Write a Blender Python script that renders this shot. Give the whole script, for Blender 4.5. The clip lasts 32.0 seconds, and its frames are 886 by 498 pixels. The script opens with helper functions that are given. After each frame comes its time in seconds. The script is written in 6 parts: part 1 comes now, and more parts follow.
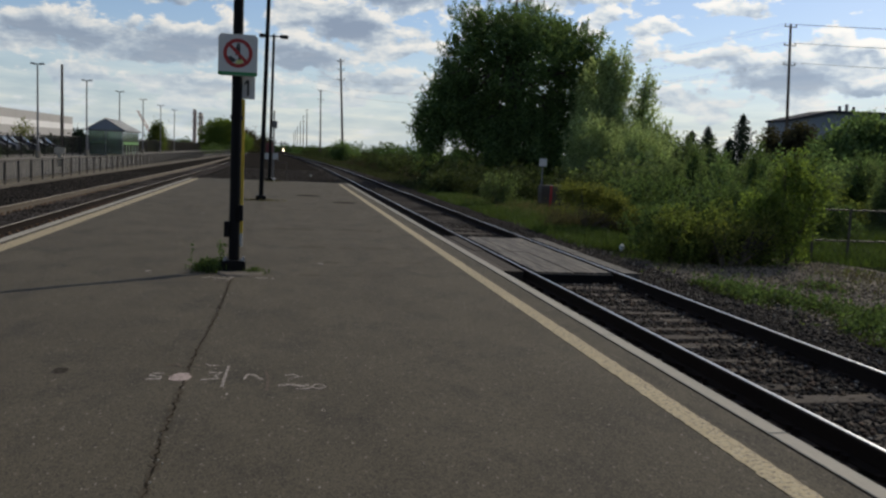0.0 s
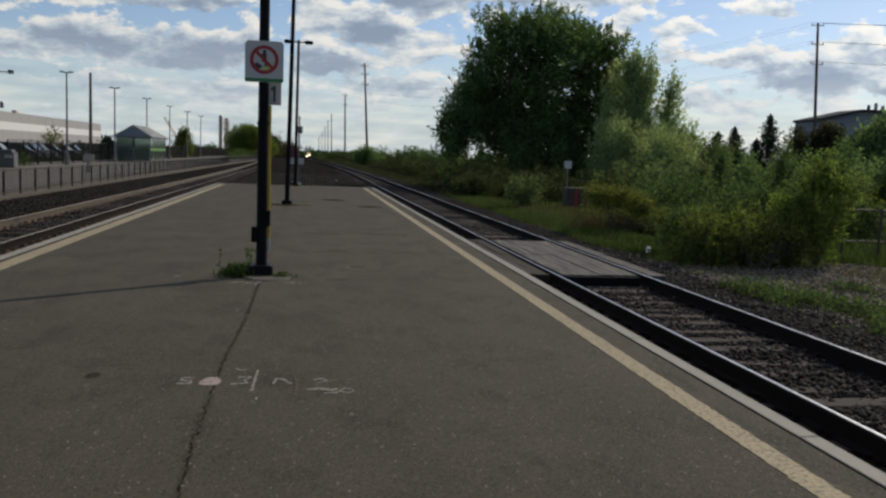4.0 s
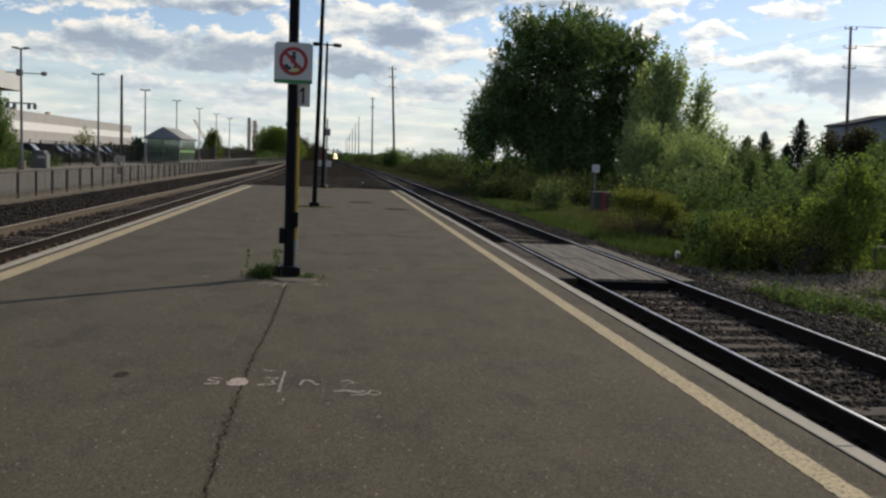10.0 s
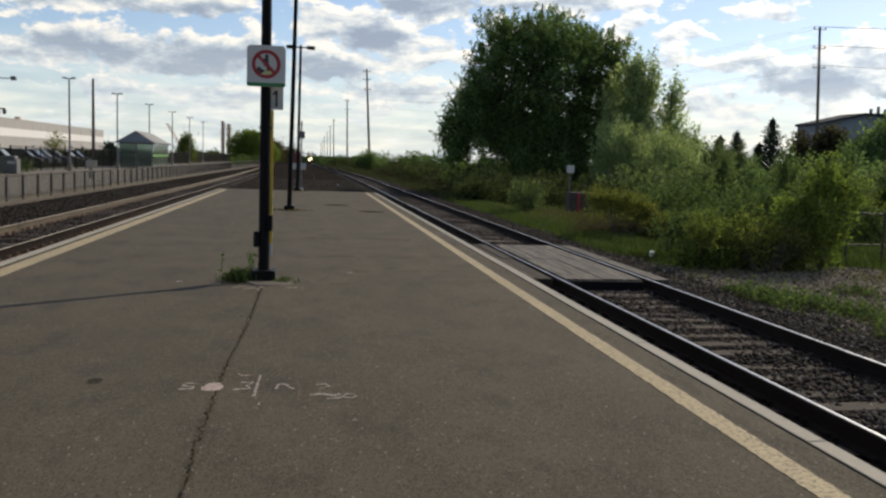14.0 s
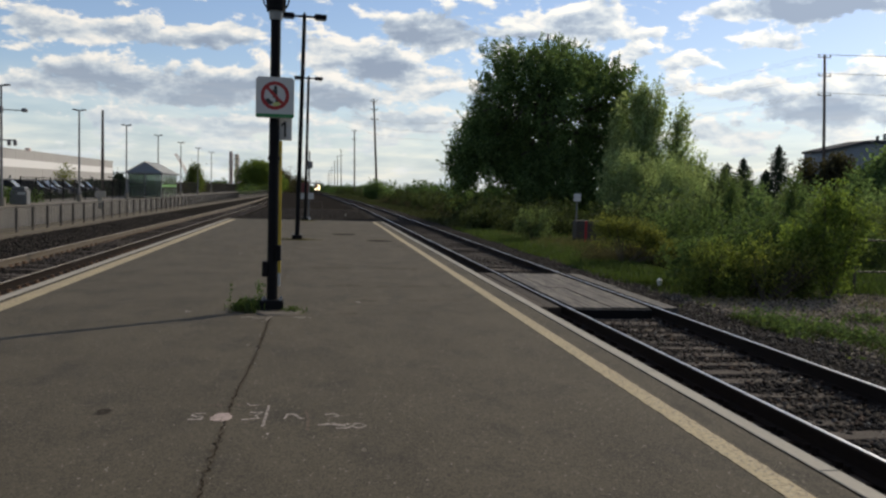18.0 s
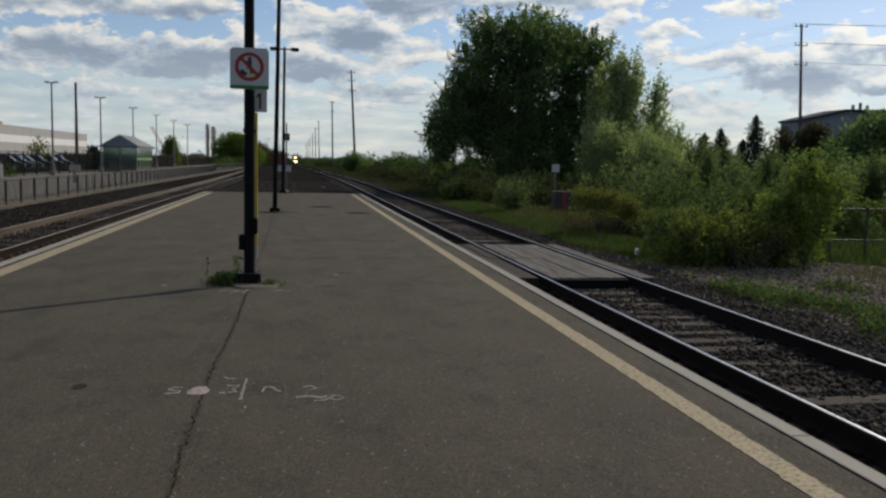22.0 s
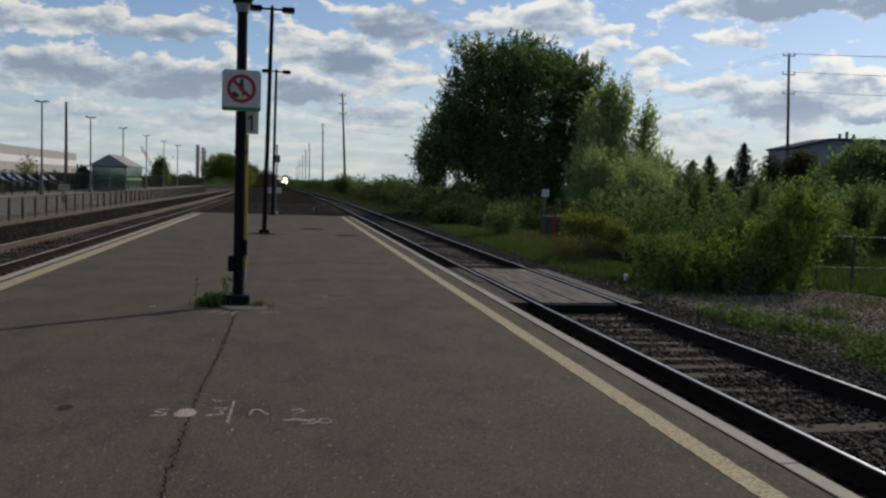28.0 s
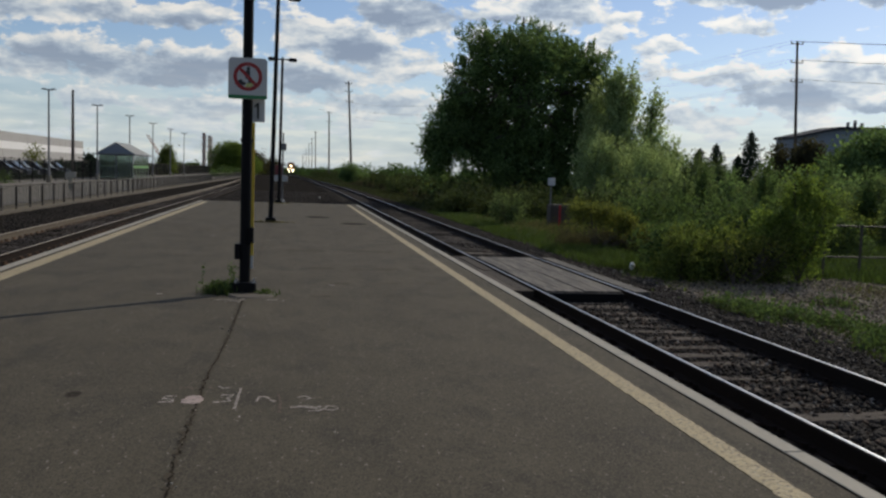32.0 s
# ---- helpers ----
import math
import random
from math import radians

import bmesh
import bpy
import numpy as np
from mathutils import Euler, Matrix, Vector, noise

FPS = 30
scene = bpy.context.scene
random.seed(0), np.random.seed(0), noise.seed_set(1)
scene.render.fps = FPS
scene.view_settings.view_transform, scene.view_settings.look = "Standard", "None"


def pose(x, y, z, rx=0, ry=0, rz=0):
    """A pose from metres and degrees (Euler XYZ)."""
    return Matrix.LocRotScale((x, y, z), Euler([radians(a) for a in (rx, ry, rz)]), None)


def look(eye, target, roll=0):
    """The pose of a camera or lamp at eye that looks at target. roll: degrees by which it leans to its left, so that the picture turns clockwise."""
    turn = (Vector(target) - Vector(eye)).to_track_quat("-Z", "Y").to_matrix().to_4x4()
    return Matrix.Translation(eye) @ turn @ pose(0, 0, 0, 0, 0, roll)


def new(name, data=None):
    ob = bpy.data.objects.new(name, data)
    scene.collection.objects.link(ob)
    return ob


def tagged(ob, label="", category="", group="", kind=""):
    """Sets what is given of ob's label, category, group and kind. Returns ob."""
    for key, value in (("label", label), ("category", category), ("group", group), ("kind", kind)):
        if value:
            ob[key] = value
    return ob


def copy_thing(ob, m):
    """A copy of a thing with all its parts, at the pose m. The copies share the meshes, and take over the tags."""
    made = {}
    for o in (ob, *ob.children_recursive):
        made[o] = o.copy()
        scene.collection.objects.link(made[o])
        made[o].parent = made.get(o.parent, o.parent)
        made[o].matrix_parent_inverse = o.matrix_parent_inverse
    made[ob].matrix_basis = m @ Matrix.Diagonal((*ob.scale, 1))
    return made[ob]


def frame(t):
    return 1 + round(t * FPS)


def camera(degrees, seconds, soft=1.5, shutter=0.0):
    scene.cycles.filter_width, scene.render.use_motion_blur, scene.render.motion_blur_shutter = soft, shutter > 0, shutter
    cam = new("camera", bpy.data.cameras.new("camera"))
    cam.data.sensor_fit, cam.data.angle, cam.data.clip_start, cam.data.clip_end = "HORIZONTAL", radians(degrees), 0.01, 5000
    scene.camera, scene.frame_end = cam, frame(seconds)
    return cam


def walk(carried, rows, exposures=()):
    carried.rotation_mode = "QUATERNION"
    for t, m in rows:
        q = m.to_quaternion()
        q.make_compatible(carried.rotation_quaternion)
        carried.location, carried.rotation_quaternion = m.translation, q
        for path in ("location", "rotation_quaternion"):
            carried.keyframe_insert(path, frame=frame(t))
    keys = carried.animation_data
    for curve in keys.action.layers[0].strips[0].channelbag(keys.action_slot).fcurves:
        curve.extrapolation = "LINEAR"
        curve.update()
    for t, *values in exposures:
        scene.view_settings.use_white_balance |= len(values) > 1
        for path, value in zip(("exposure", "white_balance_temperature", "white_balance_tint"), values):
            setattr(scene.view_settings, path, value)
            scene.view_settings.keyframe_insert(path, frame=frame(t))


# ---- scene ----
# World: x across the tracks, y along them, z = 0 at the top of the island platform.
cam = camera(53.0, 32.0, soft=2.45)
PATH = [
    (0, pose(0.024, -0.003, 1.665, 83.91, -2.53, -10.06)),
    (0.5, pose(0.028, -0.001, 1.664, 83.38, -2.28, -10.00)),
    (1, pose(0.027, -0.004, 1.665, 83.17, -2.03, -10.00)),
    (1.5, pose(0.029, 0.002, 1.665, 83.05, -2.15, -10.20)),
    (2, pose(0.024, 0.015, 1.664, 83.70, -2.04, -9.68)),
    (2.5, pose(0.022, 0.015, 1.666, 83.63, -1.94, -9.22)),
    (4.5, pose(0.002, -0.019, 1.672, 84.38, -2.13, -7.64)),
    (5, pose(-0.001, -0.004, 1.673, 84.66, -1.42, -4.97)),
    (5.5, pose(-0.006, -0.012, 1.675, 84.79, -0.40, -3.53)),
    (6, pose(-0.009, -0.006, 1.676, 84.60, 0.08, -3.89)),
    (6.5, pose(-0.015, 0.005, 1.669, 85.04, 0.10, -4.09)),
    (7, pose(-0.020, 0.003, 1.668, 85.40, -0.79, -5.84)),
    (7.5, pose(-0.011, 0.002, 1.670, 84.96, -1.44, -5.92)),
    (8, pose(-0.015, 0.003, 1.669, 84.47, -1.52, -6.23)),
    (8.5, pose(-0.013, -0.003, 1.669, 85.09, -2.17, -6.67)),
    (9, pose(-0.013, 0.012, 1.664, 84.83, -2.41, -7.06)),
    (9.5, pose(-0.007, 0.022, 1.662, 84.52, -2.37, -7.36)),
    (10, pose(-0.005, 0.039, 1.658, 84.20, -2.29, -6.79)),
    (10.5, pose(-0.011, 0.024, 1.662, 84.33, -2.27, -6.30)),
    (11, pose(-0.015, 0.032, 1.659, 84.76, -2.74, -7.67)),
    (11.5, pose(-0.004, 0.036, 1.660, 84.96, -2.96, -8.87)),
    (12, pose(0.005, 0.033, 1.662, 85.02, -2.52, -8.34)),
    (12.5, pose(0.005, 0.031, 1.664, 85.20, -2.06, -8.05)),
    (13, pose(0.007, 0.023, 1.662, 84.90, -1.88, -8.35)),
    (13.5, pose(0.006, 0.030, 1.659, 84.54, -1.82, -8.35)),
    (15.5, pose(0.012, 0.018, 1.662, 84.19, -1.67, -8.84)),
    (16, pose(0.010, 0.014, 1.663, 83.97, -1.63, -9.08)),
    (16.5, pose(0.013, 0.023, 1.663, 83.78, -1.58, -9.02)),
    (17, pose(0.008, 0.017, 1.665, 84.33, -1.50, -8.74)),
    (17.5, pose(0.005, 0.013, 1.666, 85.61, -1.54, -8.61)),
    (18, pose(-0.003, 0.006, 1.666, 86.21, -1.54, -7.92)),
    (18.5, pose(0.002, -0.003, 1.667, 85.55, -1.46, -7.98)),
    (19, pose(0.006, 0.004, 1.670, 85.11, -1.42, -8.29)),
    (19.5, pose(0.005, 0.019, 1.665, 84.99, -1.45, -8.54)),
    (20, pose(0.011, 0.010, 1.667, 84.59, -1.46, -8.72)),
    (20.5, pose(0.009, 0.012, 1.667, 84.29, -1.42, -8.73)),
    (21, pose(0.008, 0.013, 1.667, 84.23, -1.48, -9.09)),
    (21.5, pose(0.012, 0.009, 1.662, 84.21, -1.31, -9.15)),
    (22, pose(0.019, 0.010, 1.664, 84.42, -1.19, -9.28)),
    (22.5, pose(0.015, 0.002, 1.665, 84.62, -1.19, -9.38)),
    (23, pose(0.015, 0.015, 1.662, 84.19, -1.28, -9.56)),
    (23.5, pose(0.017, 0.009, 1.664, 83.65, -1.41, -9.76)),
    (24, pose(0.016, 0.023, 1.661, 83.45, -1.43, -9.91)),
    (24.5, pose(0.017, 0.018, 1.662, 83.68, -1.65, -10.23)),
    (26.5, pose(0.019, 0.015, 1.661, 83.94, -2.04, -10.81)),
    (27, pose(0.015, 0.018, 1.663, 84.05, -2.17, -10.78)),
    (27.5, pose(0.008, 0.008, 1.665, 84.99, -2.27, -10.35)),
    (28, pose(0.010, 0.011, 1.665, 85.95, -1.85, -9.93)),
    (28.5, pose(0.012, -0.005, 1.665, 85.63, -1.49, -9.77)),
    (29, pose(0.016, -0.001, 1.665, 85.01, -1.53, -9.96)),
    (29.5, pose(0.021, -0.009, 1.667, 84.75, -1.49, -9.89)),
    (30, pose(0.017, -0.004, 1.665, 85.00, -1.58, -9.83)),
    (30.5, pose(0.011, 0.001, 1.662, 85.48, -1.71, -9.45)),
    (31, pose(0.010, 0.001, 1.663, 85.11, -1.76, -9.57)),
    (31.5, pose(0.009, -0.008, 1.665, 85.01, -1.80, -9.82)),
    (32, pose(0.009, -0.002, 1.665, 85.19, -1.93, -9.53)),
]
EXPOSURES = [(0, -0.24, 6830, 11), (2, -0.24, 6830, 11), (5, -0.28, 6830, 11), (6.5, -0.22, 6880, 11), (8, -0.08, 7080, 12), (10, 0.06, 7230, 12), (13, 0.14, 7280, 12), (16, 0.16, 7330, 12),
             (17.5, 0.02, 7130, 12), (19, -0.08, 7080, 12), (21, -0.24, 6930, 11), (24, -0.32, 6830, 11), (27, -0.36, 6780, 11), (28, -0.36, 6780, 11), (30, -0.32, 6780, 11), (32, -0.28, 6780, 11)]
walk(cam, PATH, EXPOSURES)

# ---- light ----
SUN_AZ, SUN_EL = 49.0, 32.0
world = bpy.data.worlds.new("world")
scene.world = world
world.use_nodes = True
wn, wl = world.node_tree.nodes, world.node_tree.links
wn.clear()


sky = wn.new("ShaderNodeTexSky")
sky.sky_type, sky.sun_disc = "NISHITA", False
sky.sun_elevation, sky.sun_rotation = radians(SUN_EL), radians(SUN_AZ)
sky.air_density, sky.dust_density, sky.ozone_density = 1.0, 0.35, 2.0
out = wn.new("ShaderNodeOutputWorld")
bg = wn.new("ShaderNodeBackground")
tc = wn.new("ShaderNodeTexCoord")
sep = wn.new("ShaderNodeSeparateXYZ")
wl.new(tc.outputs["Generated"], sep.inputs[0])


def wmath(op, a, b=None, clamp=False):
    n = wn.new("ShaderNodeMath")
    n.operation, n.use_clamp = op, clamp
    for i, v in enumerate((a, b)):
        if v is None:
            continue
        if isinstance(v, (int, float)):
            n.inputs[i].default_value = v
        else:
            wl.new(v, n.inputs[i])
    return n.outputs[0]


# broken cumulus in long low banks, paler towards the horizon
up = wmath("MAXIMUM", sep.outputs[2], 0.0)


def cloud_noise(scale, detail, rough, shift, flat=3.0):
    mp = wn.new("ShaderNodeMapping")
    mp.inputs["Location"].default_value = shift
    mp.inputs["Scale"].default_value = (1.0, 1.0, flat)
    wl.new(tc.outputs["Generated"], mp.inputs[0])
    n = wn.new("ShaderNodeTexNoise")
    n.inputs["Scale"].default_value, n.inputs["Detail"].default_value, n.inputs["Roughness"].default_value = scale, detail, rough
    n.inputs["Distortion"].default_value = 0.15
    wl.new(mp.outputs[0], n.inputs["Vector"])
    return n.outputs["Fac"]


def ramp(fac, stops):
    r = wn.new("ShaderNodeValToRGB")
    while len(r.color_ramp.elements) < len(stops):
        r.color_ramp.elements.new(0.5)
    for e, (p, c) in zip(r.color_ramp.elements, stops):
        e.position, e.color = p, (*c, 1)
    wl.new(fac, r.inputs[0])
    return r.outputs[0]


# bearing and height of each direction, stirred a little so that cloud edges billow
bearing = wmath("ARCTAN2", sep.outputs[0], sep.outputs[1])
level = wmath("ARCSINE", sep.outputs[2])
flat_dir = wn.new("ShaderNodeCombineXYZ")
wl.new(bearing, flat_dir.inputs[0])
wl.new(level, flat_dir.inputs[1])


def wvec(op, a, b, c=None):
    n = wn.new("ShaderNodeVectorMath")
    n.operation = op
    for i, v in enumerate((a, b, c)):
        if v is None:
            continue
        if isinstance(v, tuple):
            n.inputs[i].default_value = v
        else:
            wl.new(v, n.inputs[i])
    return n


stir = wn.new("ShaderNodeTexNoise")
stir.inputs["Scale"].default_value, stir.inputs["Detail"].default_value, stir.inputs["Roughness"].default_value = 24.0, 6.0, 0.62
wl.new(tc.outputs["Generated"], stir.inputs["Vector"])
stirred = wvec("MULTIPLY_ADD", wvec("SUBTRACT", stir.outputs["Color"], (0.5, 0.5, 0.5)).outputs[0], (0.055, 0.040, 0.0), flat_dir.outputs[0]).outputs[0]
mass, slope = 0.0, 0.0


def cumulus(az, el, wide, high, amount=1.0, dark=0.0):
    """One cloud of the sky: bearing, height above the horizon and half sizes in degrees."""
    global mass, slope
    sx, sy = 1 / radians(wide), 1 / radians(high)
    q = wvec("MULTIPLY_ADD", stirred, (sx, sy, 0.0), (-radians(az) * sx, -radians(el) * sy, 0.0)).outputs[0]
    far = wvec("LENGTH", q, None).outputs["Value"]
    k = wn.new("ShaderNodeMapRange")
    k.interpolation_type = "SMOOTHSTEP"
    wl.new(far, k.inputs["Value"])
    for name, v in (("From Min", 1.5), ("From Max", 0.25), ("To Min", 0.0), ("To Max", amount)):
        k.inputs[name].default_value = v
    y = wvec("DOT_PRODUCT", q, (0.0, 1.0, 0.0)).outputs["Value"]
    mass = wmath("ADD", k.outputs[0], mass)
    slope = wmath("ADD", wmath("MULTIPLY", k.outputs[0], wmath("ADD", wmath("MULTIPLY", y, 0.55), -dark)), slope)


cumulus(-11.0, 8.9, 8.5, 0.9, 1.0, -0.1)
cumulus(-13.6, 5.8, 5.8, 1.1, 1.0, 0.35)
cumulus(-6.2, 5.9, 3.0, 1.2, 1.0, 0.45)
cumulus(-12.5, 3.9, 6.0, 0.5, 0.7, -0.05)
cumulus(-6.0, 3.5, 3.4, 0.55, 0.7, 0.2)
cumulus(7.6, 10.0, 3.6, 1.2, 1.0, 0.55)
cumulus(3.9, 7.8, 2.0, 0.9, 1.0, 0.45)
cumulus(1.3, 5.9, 2.8, 0.9, 1.0, 0.45)
cumulus(6.1, 6.9, 2.7, 1.1, 1.0, -0.25)
cumulus(0.9, 8.4, 2.0, 1.2, 1.0, -0.25)
cumulus(4.6, 4.3, 4.4, 0.6, 0.7, 0.15)
cumulus(15.5, 10.5, 3.6, 1.0, 1.0, -0.3)
cumulus(20.2, 9.9, 1.2, 0.45, 0.9, -0.3)
cumulus(19.4, 8.6, 1.0, 0.7, 1.0, -0.35)
cumulus(22.9, 8.1, 1.8, 0.45, 0.8, -0.3)
cumulus(27.8, 9.3, 1.6, 0.55, 0.9, -0.3)
cumulus(31.5, 11.3, 8.0, 0.9, 1.1, 0.7)
cumulus(29.9, 5.3, 3.4, 0.9, 1.0, 0.45)
cumulus(26.2, 6.5, 3.4, 0.6, 0.9, -0.3)
cumulus(33.8, 6.5, 4.2, 0.9, 1.0, -0.3)
cumulus(25.4, 4.0, 2.6, 0.6, 0.8, 0.05)
cumulus(35.5, 4.6, 2.2, 0.5, 0.8, 0.3)
cumulus(-10.0, 13.6, 9.0, 1.6, 1.0, 0.3)
cumulus(12.0, 14.6, 8.0, 1.5, 1.0, 0.2)

CLOUD = (0.31, 1.72, 0.4)
dens = cloud_noise(17.0, 8.0, 0.60, CLOUD, 2.3)
above = cloud_noise(17.0, 8.0, 0.60, (CLOUD[0] + 0.006, CLOUD[1], CLOUD[2] + 0.020), 2.3)
body = wmath("ADD", wmath("ADD", wmath("MULTIPLY", dens, 1.0), -0.050), wmath("MULTIPLY", wmath("MINIMUM", mass, 1.1), 0.235))
cover = ramp(body, [(0.475, (0, 0, 0)), (0.545, (1, 1, 1))])
rim = wmath("MULTIPLY", wmath("SUBTRACT", dens, above), 3.0)
shade = wmath("ADD", wmath("ADD", rim, wmath("MULTIPLY", slope, 0.55)), wmath("MULTIPLY", wmath("SUBTRACT", 0.62, body), 1.7))
tone = ramp(wmath("ADD", shade, 0.55, True), [(0.10, (0.310, 0.40, 0.545)), (0.38, (0.430, 0.535, 0.675)), (0.64, (0.675, 0.765, 0.85)), (0.95, (0.98, 0.995, 0.985))])
# clouds brighten towards the sun
toward = wn.new("ShaderNodeVectorMath")
toward.operation = "DOT_PRODUCT"
wl.new(tc.outputs["Generated"], toward.inputs[0])
toward.inputs[1].default_value = (math.sin(radians(SUN_AZ)) * math.cos(radians(SUN_EL)), math.cos(radians(SUN_AZ)) * math.cos(radians(SUN_EL)), math.sin(radians(SUN_EL)))
gain = wmath("ADD", 0.94, wmath("MULTIPLY", wmath("POWER", wmath("MAXIMUM", toward.outputs["Value"], 0.0), 4.0), 0.50))
toned = wn.new("ShaderNodeMix")
toned.data_type, toned.blend_type = "RGBA", "MULTIPLY"
toned.inputs[0].default_value = 1.0
wl.new(tone, toned.inputs[6])
wl.new(gain, toned.inputs[7])
tone = toned.outputs[2]

mixc = wn.new("ShaderNodeMix")
mixc.data_type = "RGBA"
skyk = wn.new("ShaderNodeMix")
skyk.data_type, skyk.blend_type = "RGBA", "MULTIPLY"
skyk.inputs[0].default_value = 1.0
wl.new(sky.outputs[0], skyk.inputs[6])
skyk.inputs[7].default_value = (0.098, 0.105, 0.122, 1)
wl.new(cover, mixc.inputs[0])
wl.new(skyk.outputs[2], mixc.inputs[6])
wl.new(tone, mixc.inputs[7])
# haze towards the horizon
haze = wn.new("ShaderNodeMix")
haze.data_type = "RGBA"
wl.new(ramp(up, [(0.0, (0.85, 0.85, 0.85)), (0.045, (0.62, 0.62, 0.62)), (0.085, (0.25, 0.25, 0.25)), (0.13, (0.0, 0.0, 0.0))]), haze.inputs[0])
wl.new(mixc.outputs[2], haze.inputs[6])
streaks = cloud_noise(13.0, 6.0, 0.58, (2.2, 0.7, 1.1), 6.0)
wl.new(ramp(streaks, [(0.36, (0.50, 0.64, 0.765)), (0.50, (0.66, 0.785, 0.87)), (0.62, (0.86, 0.93, 0.945))]), haze.inputs[7])
wl.new(haze.outputs[2], bg.inputs[0])
bg.inputs[1].default_value = 0.95
wl.new(bg.outputs[0], out.inputs[0])

sun = new("sun", bpy.data.lights.new("sun", "SUN"))
sun.data.energy, sun.data.angle, sun.data.color = 3.4, radians(0.6), (1.0, 0.93, 0.79)
sd = Vector((math.sin(radians(SUN_AZ)) * math.cos(radians(SUN_EL)), math.cos(radians(SUN_AZ)) * math.cos(radians(SUN_EL)), math.sin(radians(SUN_EL))))
sun.matrix_world = look(sd * 100, (0, 0, 0))

# ---- materials ----
def mat(name, color, rough=0.8, metal=0.0, var=0.25, big=0.8, fine=40.0, bump=0.2, bump_scale=None, dist=0.01, spec=0.4, islands=0.0,
        per_object=0.0, stretch=(1, 1, 1), dirt=None, dirt_at=0.55, dirt_scale=1.5, through_light=0.0, speck=None, coords="pos"):
    """A surface with broad and fine variation, relief, and optional dirt, specks and translucency."""
    m = bpy.data.materials.new(name)
    m.use_nodes = True
    n, l = m.node_tree.nodes, m.node_tree.links
    bs = n["Principled BSDF"]
    if coords == "pos":
        src = n.new("ShaderNodeNewGeometry").outputs["Position"]
    else:
        src = n.new("ShaderNodeTexCoord").outputs["Object"]
    mp = n.new("ShaderNodeMapping")
    mp.inputs["Scale"].default_value = stretch
    l.new(src, mp.inputs[0])

    def tex(scale, detail=4.0, rough_=0.6):
        t = n.new("ShaderNodeTexNoise")
        t.inputs["Scale"].default_value, t.inputs["Detail"].default_value, t.inputs["Roughness"].default_value = scale, detail, rough_
        l.new(mp.outputs[0], t.inputs["Vector"])
        return t.outputs["Fac"]

    def math_(op, a, b):
        k = n.new("ShaderNodeMath")
        k.operation = op
        for i, v in enumerate((a, b)):
            if isinstance(v, (int, float)):
                k.inputs[i].default_value = v
            else:
                l.new(v, k.inputs[i])
        return k.outputs[0]

    a, b = tex(big, 5), tex(fine, 3)
    amount = math_("ADD", math_("MULTIPLY", a, 1.3), math_("MULTIPLY", b, 0.9))      # about 1.1 on average
    if islands:
        g = n.new("ShaderNodeNewGeometry")
        amount = math_("ADD", amount, math_("MULTIPLY", math_("SUBTRACT", g.outputs["Random Per Island"], 0.5), islands / max(var, 0.01)))
    if per_object:
        o = n.new("ShaderNodeObjectInfo")
        amount = math_("ADD", amount, math_("MULTIPLY", math_("SUBTRACT", o.outputs["Random"], 0.5), per_object / max(var, 0.01)))
    gain = math_("ADD", 1.0, math_("MULTIPLY", math_("SUBTRACT", amount, 1.1), var * 2))
    gain = math_("MAXIMUM", gain, 0.15)
    col = n.new("ShaderNodeMix")
    col.data_type, col.blend_type = "RGBA", "MULTIPLY"
    col.inputs[0].default_value = 1.0
    col.inputs[6].default_value = (*color, 1)
    l.new(gain, col.inputs[7])
    res = col.outputs[2]
    if dirt:
        r = n.new("ShaderNodeValToRGB")
        r.color_ramp.elements[0].position, r.color_ramp.elements[1].position = dirt_at, dirt_at + 0.16
        l.new(tex(dirt_scale, 6, 0.65), r.inputs[0])
        dm = n.new("ShaderNodeMix")
        dm.data_type = "RGBA"
        l.new(r.outputs[0], dm.inputs[0])
        l.new(res, dm.inputs[6])
        dm.inputs[7].default_value = (*dirt, 1)
        res = dm.outputs[2]
    for at, scale, share, tint in speck or ():
        v = n.new("ShaderNodeTexVoronoi")
        v.inputs["Scale"].default_value = scale
        l.new(mp.outputs[0], v.inputs["Vector"])
        r = n.new("ShaderNodeValToRGB")
        r.color_ramp.elements[0].position, r.color_ramp.elements[1].position = at, min(at + 0.12, 1.0)
        k = n.new("ShaderNodeSeparateColor")
        l.new(v.outputs["Color"], k.inputs[0])
        l.new(k.outputs[0], r.inputs[0])
        sm = n.new("ShaderNodeMix")
        sm.data_type = "RGBA"
        l.new(math_("MULTIPLY", r.outputs[0], share), sm.inputs[0])
        l.new(res, sm.inputs[6])
        sm.inputs[7].default_value = (*tint, 1)
        res = sm.outputs[2]
    l.new(res, bs.inputs["Base Color"])
    bs.inputs["Roughness"].default_value, bs.inputs["Metallic"].default_value = rough, metal
    bs.inputs["Specular IOR Level"].default_value = spec
    if bump:
        bp = n.new("ShaderNodeBump")
        bp.inputs["Strength"].default_value, bp.inputs["Distance"].default_value = bump, dist
        l.new(tex(bump_scale or fine, 4, 0.7), bp.inputs["Height"])
        l.new(bp.outputs[0], bs.inputs["Normal"])
    if through_light:
        tr = n.new("ShaderNodeBsdfTranslucent")
        warm = n.new("ShaderNodeMix")
        warm.data_type, warm.blend_type = "RGBA", "MULTIPLY"
        warm.inputs[0].default_value, warm.inputs[7].default_value = 1.0, (1.38, 1.38, 0.86, 1)      # light through a leaf is yellower
        l.new(res, warm.inputs[6])
        l.new(warm.outputs[2], tr.inputs[0])
        ms = n.new("ShaderNodeMixShader")
        ms.inputs[0].default_value = through_light
